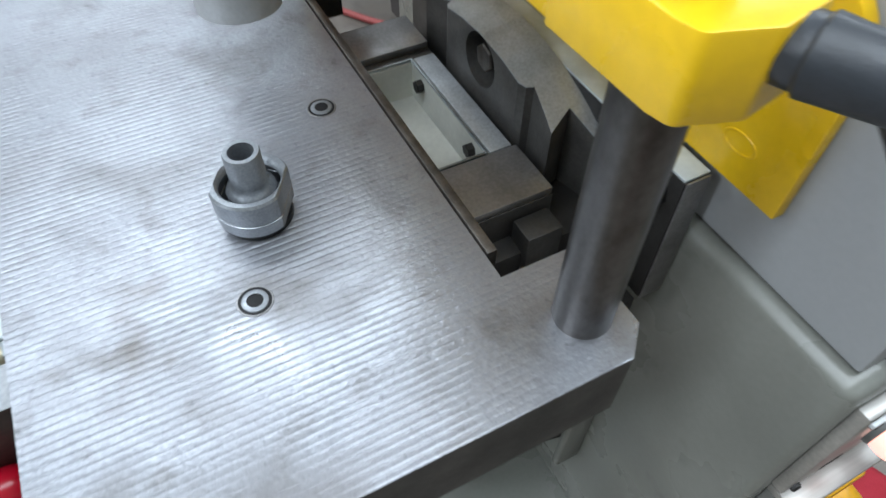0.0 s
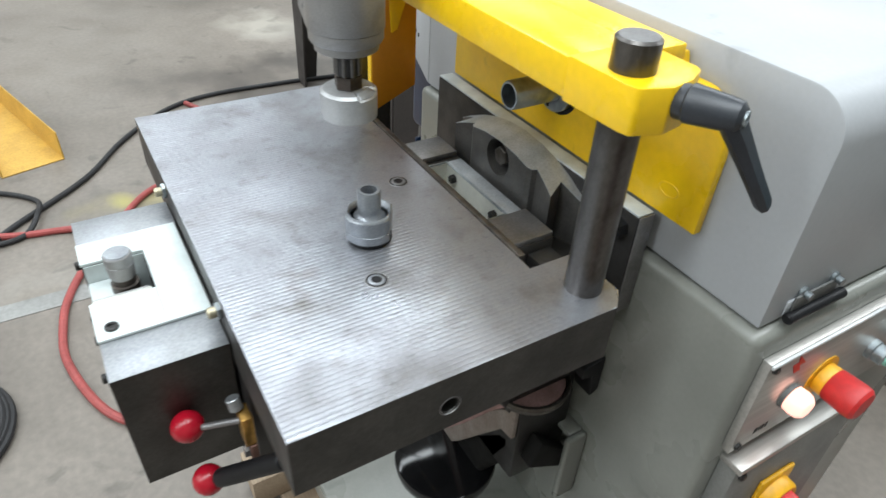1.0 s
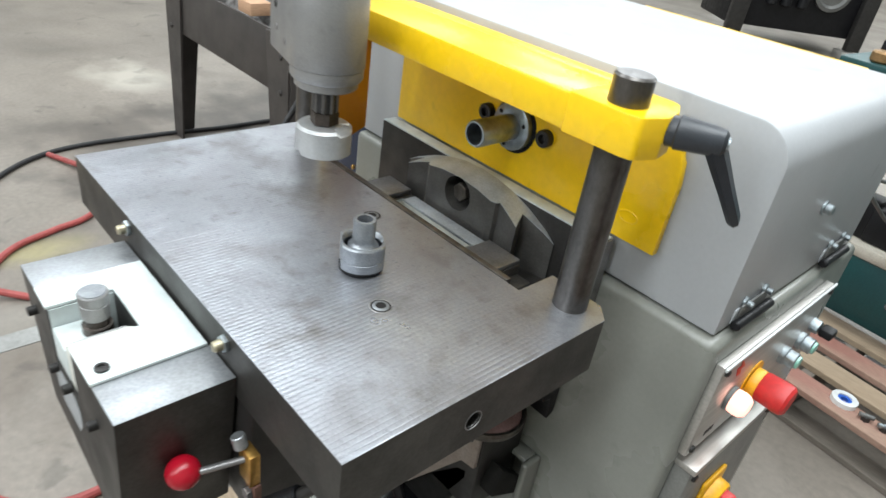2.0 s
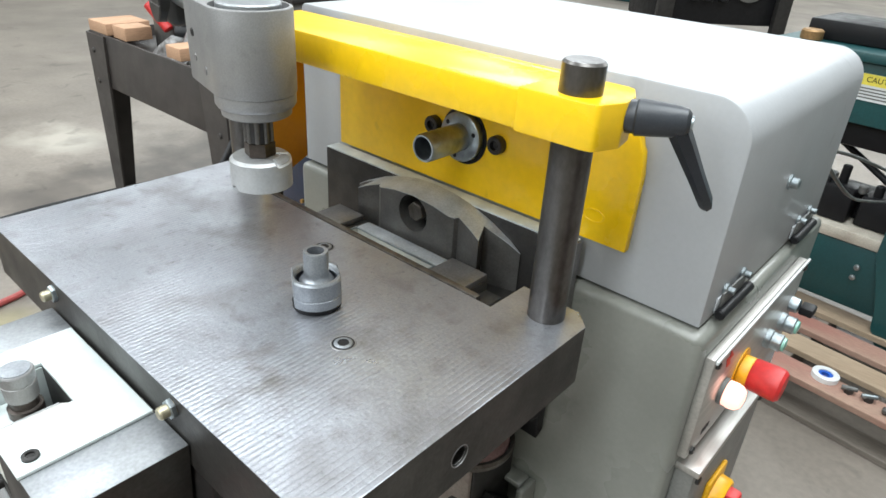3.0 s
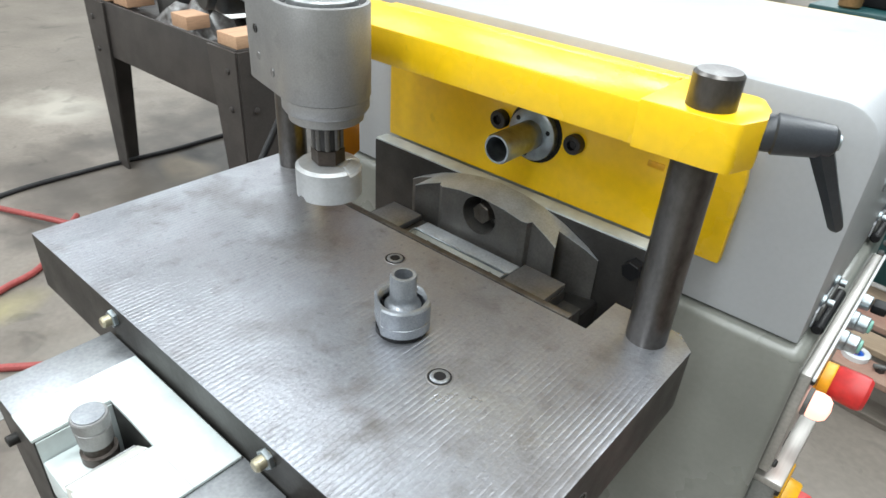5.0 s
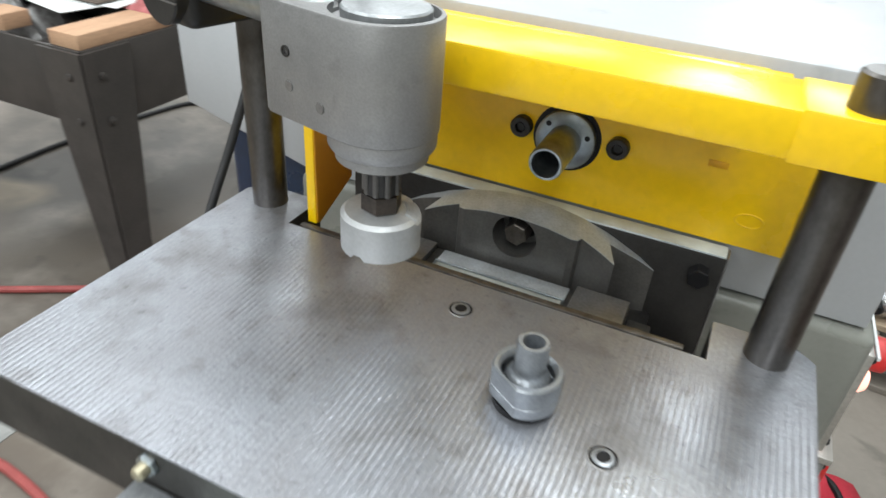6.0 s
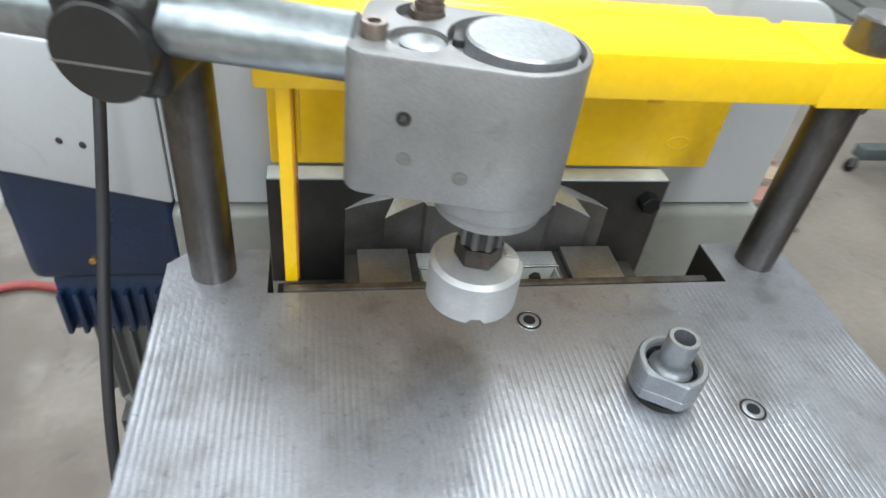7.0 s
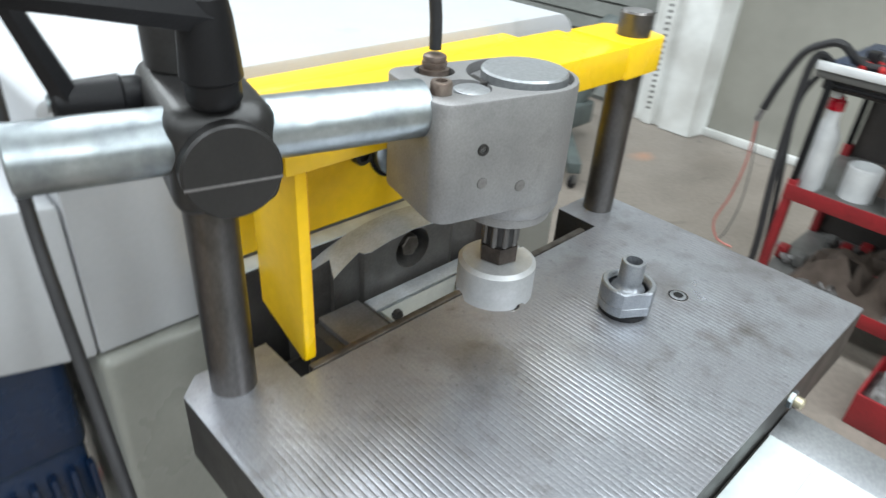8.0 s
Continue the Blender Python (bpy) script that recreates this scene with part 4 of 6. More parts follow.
bm = prism(head_out(0.050, -0.104, 0.050), "z", 1.197, 1.297, 0.0022, 2, m=TURN_HEAD)
bm = carved(bm, [rod(local(0, 0, 1.286), local(0, 0, 1.31), 0.0455, 0, 48), rod(local(-0.062, -0.017, 1.2915), local(-0.062, -0.017, 1.31), 0.0195, 0, 32), rod(local(-0.066, 0.029, 1.289), local(-0.066, 0.029, 1.31), 0.017, 0, 32)])
hb = part("head_body", bm, CAST, head, "matt cast aluminium housing", sharp=0.45)
part("lower_drum", turned((SX, SY, 1.197), (0, 0, -1), [(0, 0.0485), (0.012, 0.0485), (0.016, 0.046), (0.017, 0.0425), (0.026, 0.042), (0.028, 0.039)], 48), CAST, head, "stepped nose")
part("cap_seat", turned(local(0, 0, 1.2862), (0, 0, 1), [(0, 0.0448), (0.002, 0.0448), (0.003, 0.0435), (0.003, 0.0)], 48), CAST, hb)
part("cap", turned(local(0.0035, -0.0015, 1.2893), (0, 0, 1), [(0, 0.037), (0.0105, 0.037), (0.0122, 0.0355), (0.0122, 0.0)], 48), BRIGHT, hb, "turned aluminium cap")
part("plug", turned(local(-0.059, -0.019, 1.2917), (0, 0, 1), [(0, 0.0145), (0.004, 0.0145), (0.0045, 0.0135), (0.0045, 0.0)], 28), BRIGHT, hb)
part("spring_clip", box((-0.004, -0.012, 1.2893), (0.004, 0.010, 1.2945), 0.001, m=TURN_HEAD @ Matrix.Translation((-0.0375, 0.008, 0))), DARKSTEEL, hb, "dark clip in the recess")
part("cable_gland", turned((-0.470, 0.300, 1.2905), (0, 0, 1), [(0, 0.0130), (0.006, 0.0130), (0.006, 0.0095), (0.0085, 0.0095), (0.0085, 0.0108), (0.0115, 0.0108), (0.0115, 0.0092), (0.0138, 0.0092), (0.0138, 0.0102), (0.0165, 0.0098), (0.018, 0.007)], 20), GLAND, hb, "ribbed brown-grey cable gland")
socket_screw("cap_screw", (-0.512, 0.247, 1.2972), (0, 0, 1), 0.0085, 0.0095, hb, GLAND, "brown-tinged socket screw")
for lx, z, r in ((-0.064, 1.258, 0.0050), (-0.062, 1.229, 0.0046), (-0.024, 1.220, 0.0048)):
    c = local(lx, -0.0500, z)
    out = TURN_HEAD.to_3x3() @ Vector((0, -1, 0))
    if z > 1.25:
        bm = turned(c, out, [(0, r), (0.0012, r * 0.95), (0.001, r * 0.6), (-0.003, r * 0.5), (-0.003, 0)], 20)
        part("set_screw", bm, DARKSTEEL, hb, "dark set screw")
    else:
        part("pin_gap", turned(c, out, [(0, r * 1.06), (0.0003, r * 1.06)], 20), MOTORGREY, hb)
        part("dowel_pin", turned(c, out, [(0.0003, r), (0.0008, r * 0.97), (0.0009, r * 0.4), (0.0005, 0)], 20), DIE, hb, "dowel pin flush with the face")
part("set_screw", turned((SX + 0.035, SY - 0.033, 1.205), (0.72, -0.69, 0), [(0, 0.004), (0.0012, 0.0038), (0.0005, 0)], 14), DARKSTEEL, hb)
arbor = part("arbor", turned((SX, SY, 1.170), (0, 0, -1), [(0, 0.0165), (0.034, 0.0165), (0.036, 0.0155)], 32), DARKSTEEL, head, "dark fluted arbor")
for k in range(9):
    a = 2 * math.pi * k / 9
    part("flute", rod((SX + 0.0152 * math.cos(a), SY + 0.0152 * math.sin(a), 1.1345), (SX + 0.0152 * math.cos(a), SY + 0.0152 * math.sin(a), 1.1695), 0.0034, 0.0008, 10), ARBOR, arbor)
part("lock_nut", hexagon((SX, SY, 1.134), (0, 0, -1), 0.0195, 0.018), NUTBROWN, head, "dark hexagon lock nut")


def cutter():
    own = bmesh.new()
    n, r = 64, 0.0385
    levels = ((1.116, 0.018), (1.1155, 0.0345), (1.112, 0.0385), (1.095, 0.0385), (1.077, 0.0385), (1.0765, 0.030))
    rings = []
    for z, rr in levels:
        ring = []
        for k in range(n):
            a = 2 * math.pi * k / n
            cut = 0.0
            if z < 1.08:
                for c0, wd, dp in ((4.62, 0.11, 0.0045), (1.2, 0.16, 0.006), (2.8, 0.15, 0.006)):
                    if abs((a - c0 + math.pi) % (2 * math.pi) - math.pi) < wd:
                        cut = dp
            low = 0.0
            if z > 1.11 and rr > 0.03 and abs((a - 0.55 + math.pi) % (2 * math.pi) - math.pi) < 0.55:
                low = 0.004
            ring.append(own.verts.new((SX + rr * math.cos(a), SY + rr * math.sin(a), z + cut - low)))
        rings.append(ring)
    for a, b in zip(rings, rings[1:]):
        for k in range(n):
            own.faces.new((a[k], a[(k + 1) % n], b[(k + 1) % n], b[k]))
    own.faces.new(rings[0])
    own.faces.new(rings[-1])
    return own


disc = part("cutter", cutter(), CUTMETAL, head, "bright aluminium cutter disc with notched rim", sharp=0.5)
for k in range(13):
    a = 0.08 + 0.075 * k
    m = Matrix.Translation((SX, SY, 0)) @ Matrix.Rotation(a, 4, "Z")
    part("tooth", prism([(0.024, 1.1150), (0.0362, 1.1105), (0.0372, 1.1120), (0.026, 1.1172)], "y", -0.0006, 0.0006, m=m), CUTMETAL, disc)
RD = Vector((-0.9703, 0.2419, 0.0))
RA = Vector((-0.525, 0.2585, 1.2845))
part("support_rod", rod(RA + RD * -0.004, RA + RD * 0.268, 0.0220, 0.0015, 48), CHROME, head, "bright zinc plated rod")

# cross clamp between rod and post
clamp = thing("cross_clamp", (-0.655, 0.32, 1.24), "black steel cross clamp joining the rod to the post", "clamp")
TURN_CL = Matrix.Translation((-0.650, PY, 1.271)) @ Matrix.Rotation(radians(-14.0), 4, "Z")
bm = box((-0.036, -0.1015, -0.035), (0.035, 0.034, 0.039), 0.014, 5, m=TURN_CL)
part("clamp_body", bm, CLAMPBLACK, clamp, "black steel clamp block")
bm = turned((0, -0.102, 0.0), (0, -1, 0), [(-0.02, 0.0322), (0.0075, 0.0322), (0.0092, 0.0305), (0.0092, 0)], 48, m=TURN_CL)
part("clamp_nose", bm, CLAMPBLACK, clamp, "round black clamp nose")
part("slit", box((-0.0310, -0.1118, -0.0075), (0.0310, -0.104, -0.0059), m=TURN_CL), DIE, clamp, "pale slit across the nose")
part("rear_collar", turned((-0.650, PY, 1.3112), (0, 0, 1), [(0, 0.030), (0.030, 0.030), (0.034, 0.027)], 36), DARKSTEEL, clamp, "black collar round the post")
lever(clamp, (-0.674, 0.2805, 1.3108), (-0.03, -0.05, 1), (-0.800, 0.268, 1.392), 0.98)
lever(clamp, (-0.682, 0.376, 1.290), (-1, 0.24, 0.02), (-0.765, 0.398, 1.405), 0.85)

# head cable rising from the gland, and the loose cable that hangs beside the table
cable = thing("head_cable", (-0.47, 0.30, 1.31), "black power cable rising from the milling head", "cable")
part("cable_sheath", tube([(-0.470, 0.300, 1.312), (-0.472, 0.300, 1.345), (-0.482, 0.302, 1.40), (-0.52, 0.31, 1.47), (-0.59, 0.33, 1.50), (-0.650, 0.345, 1.47)], 0.0052, 12), RUBBER, cable)
hang = thing("hanging_cable", (-0.76, 0.34, 0.0), "thin black cable hanging down beside the table to the floor", "cable")
part("cable_sheath", tube([(-0.68, 0.395, 1.50), (-0.72, 0.46, 1.53), (-0.742, 0.525, 1.42), (-0.748, 0.525, 1.27), (-0.755, 0.492, 1.15), (-0.760, 0.43, 1.035), (-0.765, 0.365, 0.93), (-0.768, 0.30, 0.80), (-0.770, 0.24, 0.6), (-0.775, 0.20, 0.35), (-0.80, 0.18, 0.08), (-0.90, 0.22, 0.008), (-1.05, 0.40, 0.008)], 0.0062, 12), RUBBER, hang)

# ---- sleeve nut with a bush on the table ----
nut = thing("sleeve_nut", (-0.2425, 0.1925, TZ), "grey steel sleeve nut with two flats standing on the table", "nut")


def sleeve():
    own = bmesh.new()
    n, R, F = 60, 0.0312, 0.0262
    ax = radians(58)
    prof = ((0.006, 0.0285, 0), (0.0075, 0.0308, 1), (0.0185, 0.0312, 1), (0.0190, 0.0304, 1), (0.0198, 0.0304, 1), (0.0203, 0.0312, 1), (0.0382, 0.0312, 1), (0.0402, 0.0297, 1), (0.0402, 0.0258, 0), (0.0390, 0.0248, 0), *[(0.0380 - 0.0012 * q, 0.0247 if q % 2 else 0.0238, 0) for q in range(5)], (0.031, 0.0240, 0), (0.031, 0.0, 0))
    rings = []
    for z, r, flat in prof:
        ring = []
        for k in range(n):
            a = 2 * math.pi * k / n
            x, y = r * math.cos(a), r * math.sin(a)
            d = x * math.cos(ax) + y * math.sin(ax)
            lim = F + (r - R) * 0.8
            if r > 0.028 and abs(d) > lim:
                x -= (d - math.copysign(lim, d)) * math.cos(ax)
                y -= (d - math.copysign(lim, d)) * math.sin(ax)
            ring.append(own.verts.new((-0.2425 + x, 0.1925 + y, TZ + z)))
        rings.append(ring)
    for a, b in zip(rings, rings[1:]):
        for k in range(n):
            j = (k + 1) % n
            if (b[k].co - b[j].co).length < 1e-7:
                continue
            own.faces.new((a[k], a[j], b[j], b[k]))
    own.faces.new(rings[0])
    bmesh.ops.remove_doubles(own, verts=own.verts, dist=1e-6)
    return own


part("sleeve", sleeve(), NUTSTEEL, nut, "grey steel sleeve with two flats", sharp=0.5)
# recessed foot, coloured black to paint the contact shade below the sleeve
part("rubber_foot", turned((-0.2425, 0.1925, TZ), (0, 0, 1), [(0, 0.0275), (0.0062, 0.0275)], 40), BLACK, nut, "recessed foot blackened for the shade under the sleeve")
bush = thing("bush", (-0.242, 0.193, TZ + 0.031), "hollow steel bush standing in the sleeve nut", "bush")
part("bush_tube", turned((-0.242, 0.193, TZ + 0.0312), (0, 0, 1), [(0, 0.0195), (0.002, 0.0185), (0.004, 0.0160), (0.007, 0.0145), (0.010, 0.0139), (0.0350, 0.0139), (0.0370, 0.0130), (0.0370, 0.0096), (0.004, 0.0090), (0.004, 0)], 40), NUTSTEEL, bush, "hollow turned steel bush")

# ---- gauge box on the front of the table ----
gauge = thing("stop_box", (-0.35, -0.062, 0.735), "steel stop box with bright machined top on the table front", "stop box")
GX0, GX1, GY0, GZ = -0.506, -0.189, -0.124, 0.9545
bm = prism([(GX1, GZ - 0.001), (GX1 - 0.033, 0.737), (GX0 + 0.045, 0.775), (GX0, GZ - 0.001)], "y", GY0, -0.0015)
bm = carved(bm, [box((-0.400, GY0 - 0.01, 0.88), (-0.318, -0.052, 0.97))])
part("box_body", bm, TABLE_SIDE, gauge, "dark steel box with slanted ends")
part("top_plate", box((GX0, GY0, GZ - 0.0009), (-0.4455, -0.002, GZ), 0.0004), POLISHED, gauge, "polished steel top")
part("top_plate", box((-0.2505, GY0, GZ - 0.0009), (GX1, -0.002, GZ), 0.0004), POLISHED, gauge, "polished steel top")
OX0, OX1, OY = -0.400, -0.318, -0.052
bm = box((-0.445, OY, GZ - 0.0008), (-0.251, -0.004, GZ + 0.0035), 0.0008)
box((OX1, GY0 - 0.001, GZ - 0.0008), (-0.251, OY, GZ + 0.0035), 0.0008, bm=bm)
box((-0.445, GY0 - 0.001, GZ - 0.0008), (OX0, OY, GZ + 0.0035), 0.0008, bm=bm)
part("cover_plate", bm, PALE, gauge, "whitish machined cover plate with an open slot")
part("slot_slider", box((OX0 + 0.003, GY0 + 0.001, 0.885), (OX1 - 0.030, OY - 0.016, 0.930), 0.002), PALE, gauge, "pale sliding block in the slot")
part("slot_ramp", prism([(OX1 - 0.0022, GZ + 0.002), (OX1 - 0.0022, 0.886), (OX1 - 0.0275, 0.886), (OX1 - 0.0275, 0.940)], "y", GY0 + 0.0015, OY - 0.004, 0.001), LINING, gauge, "sloping pale side of the slot")
part("chipped_edge", box((OX1 - 0.0290, GY0 + 0.002, 0.9385), (OX1 - 0.0268, OY - 0.006, 0.9412), 0.0006, 1), CUTMETAL, gauge, "bright chipped edge")
for a, b in ((OX0 + 0.0003, OX0 + 0.002), (OX1 - 0.002, OX1 - 0.0003)):
    part("slot_cheek", box((a, GY0 + 0.0015, 0.885), (b, OY - 0.0005, GZ - 0.0012)), PALE, gauge, "pale cheek of the slot")
part("knob_neck", turned((-0.368, -0.082, 0.9302), (0, 0, 1), [(0, 0.0165), (0.010, 0.0165), (0.011, 0.0135), (0.019, 0.0135)], 28), NUTBROWN, gauge, "brown greasy neck under the knob")
kn = part("thumb_knob", turned((-0.368, -0.082, 0.9492), (0, 0, 1), [(0, 0.0135), (0.002, 0.0152), (0.020, 0.0160), (0.0206, 0.0153), (0.0220, 0.0153), (0.0226, 0.0163), (0.0330, 0.0166), (0.0345, 0.0156), (0.0345, 0)], 36), CAST, gauge, "knurled steel thumb knob")
part("knob_cap", turned((-0.368, -0.082, 0.9837), (0, 0, 1), [(0, 0.0142), (0.001, 0.0138), (0.001, 0)], 32), NUTSTEEL, kn)
socket_screw("cap_screw", (-0.268, -0.108, GZ + 0.0036), (0, 0, 1), 0.0075, 0.003, gauge)
for x, z in ((-0.462, 0.915), (-0.40, 0.87), (-0.345, 0.88), (-0.255, 0.90)):
    part("side_bolt", turned((x, GY0, z), (0, -1, 0), [(0, 0.006), (0.009, 0.006), (0.010, 0.005), (0.010, 0.003), (0.005, 0.003), (0.005, 0)], 14), DARKSTEEL, gauge)
bm = prism([(-0.415, 0.835), (-0.40, 0.815), (-0.34, 0.815), (-0.325, 0.835), (-0.325, 0.855), (-0.34, 0.87), (-0.40, 0.87), (-0.415, 0.855)], "y", GY0 - 0.0006, GY0)
part("window", bm, DIEBRIGHT, gauge, "pale window in the box front")
for x in (-0.487, -0.213):
    b = part("locating_stud", turned((x, 0.001, 0.983), (0, -1, 0), [(0, 0.009), (0.006, 0.009), (0.006, 0.0065), (0.014, 0.0065), (0.016, 0.005)], 18), STUD, gauge, "small dull yellow-silver stud")
    part("nut", hexagon((x, -0.0005, 0.983), (0, -1, 0), 0.0105, 0.005), CHROME, b)

part("slide_block", box((-0.46, 0.003, 0.74), (-0.165, 0.15, 0.9215), 0.003), DARKSTEEL, gauge, "dark slide block under the table")

# red ball handles below the table edge
upper = thing("ball_handle", (-0.165, -0.03, 0.84), "red ball handle on a thin steel shaft from a brass block", "handle", group="ball handles")
part("ball", turned((-0.1875, -0.0655, 0.852), Vector((0.6, 0.75, 0.05)), [(-0.019 * math.cos(math.pi * i / 14), max(0.0, 0.019 * math.sin(math.pi * i / 14))) for i in range(15)], 28), RED, upper, "glossy red ball")
part("shaft", rod((-0.176, -0.051, 0.855), (-0.150, -0.010, 0.873), 0.004, 0, 14), DIE, upper)
part("brass_block", box((-0.164, -0.014, 0.838), (-0.138, -0.001, 0.884), 0.002), BRASS, upper, "brass block")
part("lower_plate", box((-0.158, -0.010, 0.806), (-0.136, -0.0015, 0.8375), 0.001), RUST, upper, "brown lower plate")
part("pin", rod((-0.158, -0.013, 0.884), (-0.163, -0.015, 0.899), 0.008, 0.001, 16), BRIGHT, upper, "bright steel pin")
part("nut", hexagon((-0.147, -0.0105, 0.822), (0, -1, 0), 0.008, 0.006), DIE, upper)
lowh = thing("ball_handle", (-0.12, -0.03, 0.78), "red ball handle on a black sleeve below the table", "handle", group="ball handles")
part("ball", turned((-0.170, -0.060, 0.768), Vector((0.6, 0.75, 0.2)), [(-0.019 * math.cos(math.pi * i / 14), max(0.0, 0.019 * math.sin(math.pi * i / 14))) for i in range(15)], 28), RED, lowh, "glossy red ball")
part("sleeve", rod((-0.158, -0.048, 0.778), (-0.085, 0.015, 0.862), 0.0115, 0.002, 20), BLACK, lowh, "black plastic sleeve")
part("shaft", rod((-0.085, 0.015, 0.862), (-0.045, 0.05, 0.921), 0.007, 0, 14), DARKSTEEL, lowh)

# ---- wooden skid under the machine ----
for i, (x0, x1, y0, y1, z0, z1) in enumerate(((-0.69, -0.59, 0.04, 1.0, 0.035, 0.119), (-0.70, -0.05, 0.10, 0.20, 0.0, 0.034), (-0.70, -0.05, 0.80, 0.90, 0.0, 0.034))):
    tagged(part("skid_beam", box((x0, y0, z0), (x1, y1, z1), 0.004), WOOD), "pale rough pine skid beam under the machine", "wood beam", "skid beams")

# ---- steel bench with wood blocks ----
bench = thing("steel_bench", (-2.35, 1.45, 0.0), "dark grey steel bench frame with tapered angle legs", "bench")
bx0, bx1, by0, by1, bh = -3.0, -1.868, 1.055, 1.98, 0.80
for a, b in (((bx0, by0), (bx1, by0 + 0.012)), ((bx0, by1 - 0.012), (bx1, by1)), ((bx0, by0), (bx0 + 0.012, by1)), ((bx1 - 0.012, by0), (bx1, by1))):
    part("rail", box((a[0], a[1], bh - 0.24), (b[0], b[1], bh), 0.003), BENCH, bench)
part("bench_plate", box((bx0 + 0.015, by0 + 0.015, bh - 0.06), (bx1 - 0.015, by1 - 0.015, bh - 0.05)), BENCH, bench)
for cx, dx in ((bx0, 1), (bx1, -1)):
    for cy, dy in ((by0, 1), (by1, -1)):
        bm = prism([(cx - dx * 0.004, bh - 0.005), (cx + dx * 0.17, bh - 0.005), (cx + dx * 0.09, 0.0), (cx - dx * 0.004, 0.0)], "y", cy - dy * 0.012, cy - dy * 0.002)
        prism([(cy - dy * 0.004, bh - 0.005), (cy + dy * 0.17, bh - 0.005), (cy + dy * 0.09, 0.0), (cy - dy * 0.004, 0.0)], "x", cx - dx * 0.012, cx - dx * 0.002, bm=bm)
        part("leg", bm, BENCH, bench)
        for px, pz in ((0.05, 0.72), (0.05, 0.58)):
            part("bolt", turned((cx + dx * px, cy - dy * 0.012, pz), (0, -dy, 0), [(0, 0.012), (0.006, 0.011), (0.008, 0.006)], 10), BENCH, bench)
            part("bolt", turned((cx - dx * 0.012, cy + dy * px, pz), (-dx, 0, 0), [(0, 0.012), (0.006, 0.011), (0.008, 0.006)], 10), BENCH, bench)
for (x0, y0, x1, y1, h) in ((-3.0, 1.06, -2.82, 1.26, 0.05), (-2.78, 1.07, -2.66, 1.19, 0.055), (-2.31, 1.068, -2.20, 1.165, 0.05), (-1.995, 1.062, -1.876, 1.42, 0.045)):
    tagged(part("wood_block", box((x0, y0, bh), (x1, y1, bh + h), 0.004), PINE), "pale softwood block lying on the steel bench", "wood block", "wood blocks")
for (x, y, a, w, d, k) in ((-2.30, 1.36, -12, 0.50, 0.26, 0), (-2.16, 1.40, 8, 0.30, 0.21, 1), (-2.40, 1.43, 24, 0.30, 0.21, 2)):
    tagged(part("paper_sheet", box((-w / 2, -d / 2, bh + 0.0515 + 0.003 * k), (w / 2, d / 2, bh + 0.0537 + 0.003 * k), m=Matrix.Translation((x, y, 0)) @ Matrix.Rotation(radians(a), 4, "Z")), PAPER), "white printed sheet lying on wood blocks", "paper", "bench papers")
rng = random.Random(4)
tool = thing("hand_grinder", (-2.45, 1.25, bh), "dark hand tool with a red grip on the bench", "tool")
part("tool_body", rod((-2.5, 1.22, bh + 0.05), (-2.3, 1.36, bh + 0.06), 0.035, 0.008, 20), BLACK, tool)
part("grip", rod((-2.52, 1.2, bh + 0.06), (-2.60, 1.16, bh + 0.16), 0.022, 0.005, 16), ESTOP_RED, tool)
bin_ = thing("steel_bin", (-2.58, 1.34, bh), "dark open steel bin standing on the bench", "bin")
part("bin_shell", carved(box((-2.70, 1.22, bh - 0.049), (-2.46, 1.46, bh + 0.19), 0.004), [box((-2.69, 1.23, bh - 0.03), (-2.47, 1.45, bh + 0.3))]), MOTORGREY, bin_)
boxx = thing("grey_crate", (-2.2, 1.6, bh), "dark grey metal crate standing on the bench", "crate")
part("crate_shell", box((-2.42, 1.45, bh - 0.049), (-1.98, 1.8, bh + 0.22), 0.01), MOTORGREY, boxx)
part("crate_lid", box((-2.43, 1.44, bh + 0.22), (-1.97, 1.81, bh + 0.24), 0.006), DARKSTEEL, boxx)

# ---- cables, hose and channel on the floor ----
c = thing("floor_cable", (-2.9, 0.6, 0.0), "black rubber power cable snaking over the floor", "cable", group="floor cables")
part("cable_sheath", tube([(-1.9, -0.55, 0.011), (-2.1, -0.42, 0.011), (-2.38, -0.12, 0.011), (-2.66, 0.07, 0.011), (-2.9, 0.30, 0.011), (-3.0, 0.55, 0.011), (-3.0, 0.95, 0.011), (-2.97, 1.3, 0.011), (-2.97, 1.65, 0.011), (-2.94, 2.0, 0.011), (-2.88, 2.35, 0.011), (-2.81, 2.43, 0.011)], 0.011, 10), RUBBER, c)
c = thing("floor_cable", (-2.2, -0.4, 0.0), "black rubber cable loop lying on the floor", "cable", group="floor cables")
part("cable_sheath", tube([(-2.45, -0.65, 0.011), (-2.42, -0.45, 0.012), (-2.30, -0.31, 0.013), (-2.17, -0.30, 0.03), (-2.05, -0.36, 0.013), (-2.05, -0.50, 0.012), (-2.2, -0.62, 0.012), (-2.3, -0.9, 0.012)], 0.010, 10), RUBBER, c)
c = thing("hose_coil", (-1.15, -0.55, 0.0), "grey hose coil lying on the floor", "hose")
part("coil", tube([(-1.18 + 0.22 * math.cos(a * 0.55) * (1 - 0.004 * a), -0.66 + 0.22 * math.sin(a * 0.55) * (1 - 0.004 * a), 0.011 + 0.0006 * a) for a in range(34)], 0.010, 8, 4), RUBBER, c)
h = thing("air_hose", (-1.5, 0.0, 0.0), "faded red rubber air hose looping on the floor", "hose", group="air hoses")
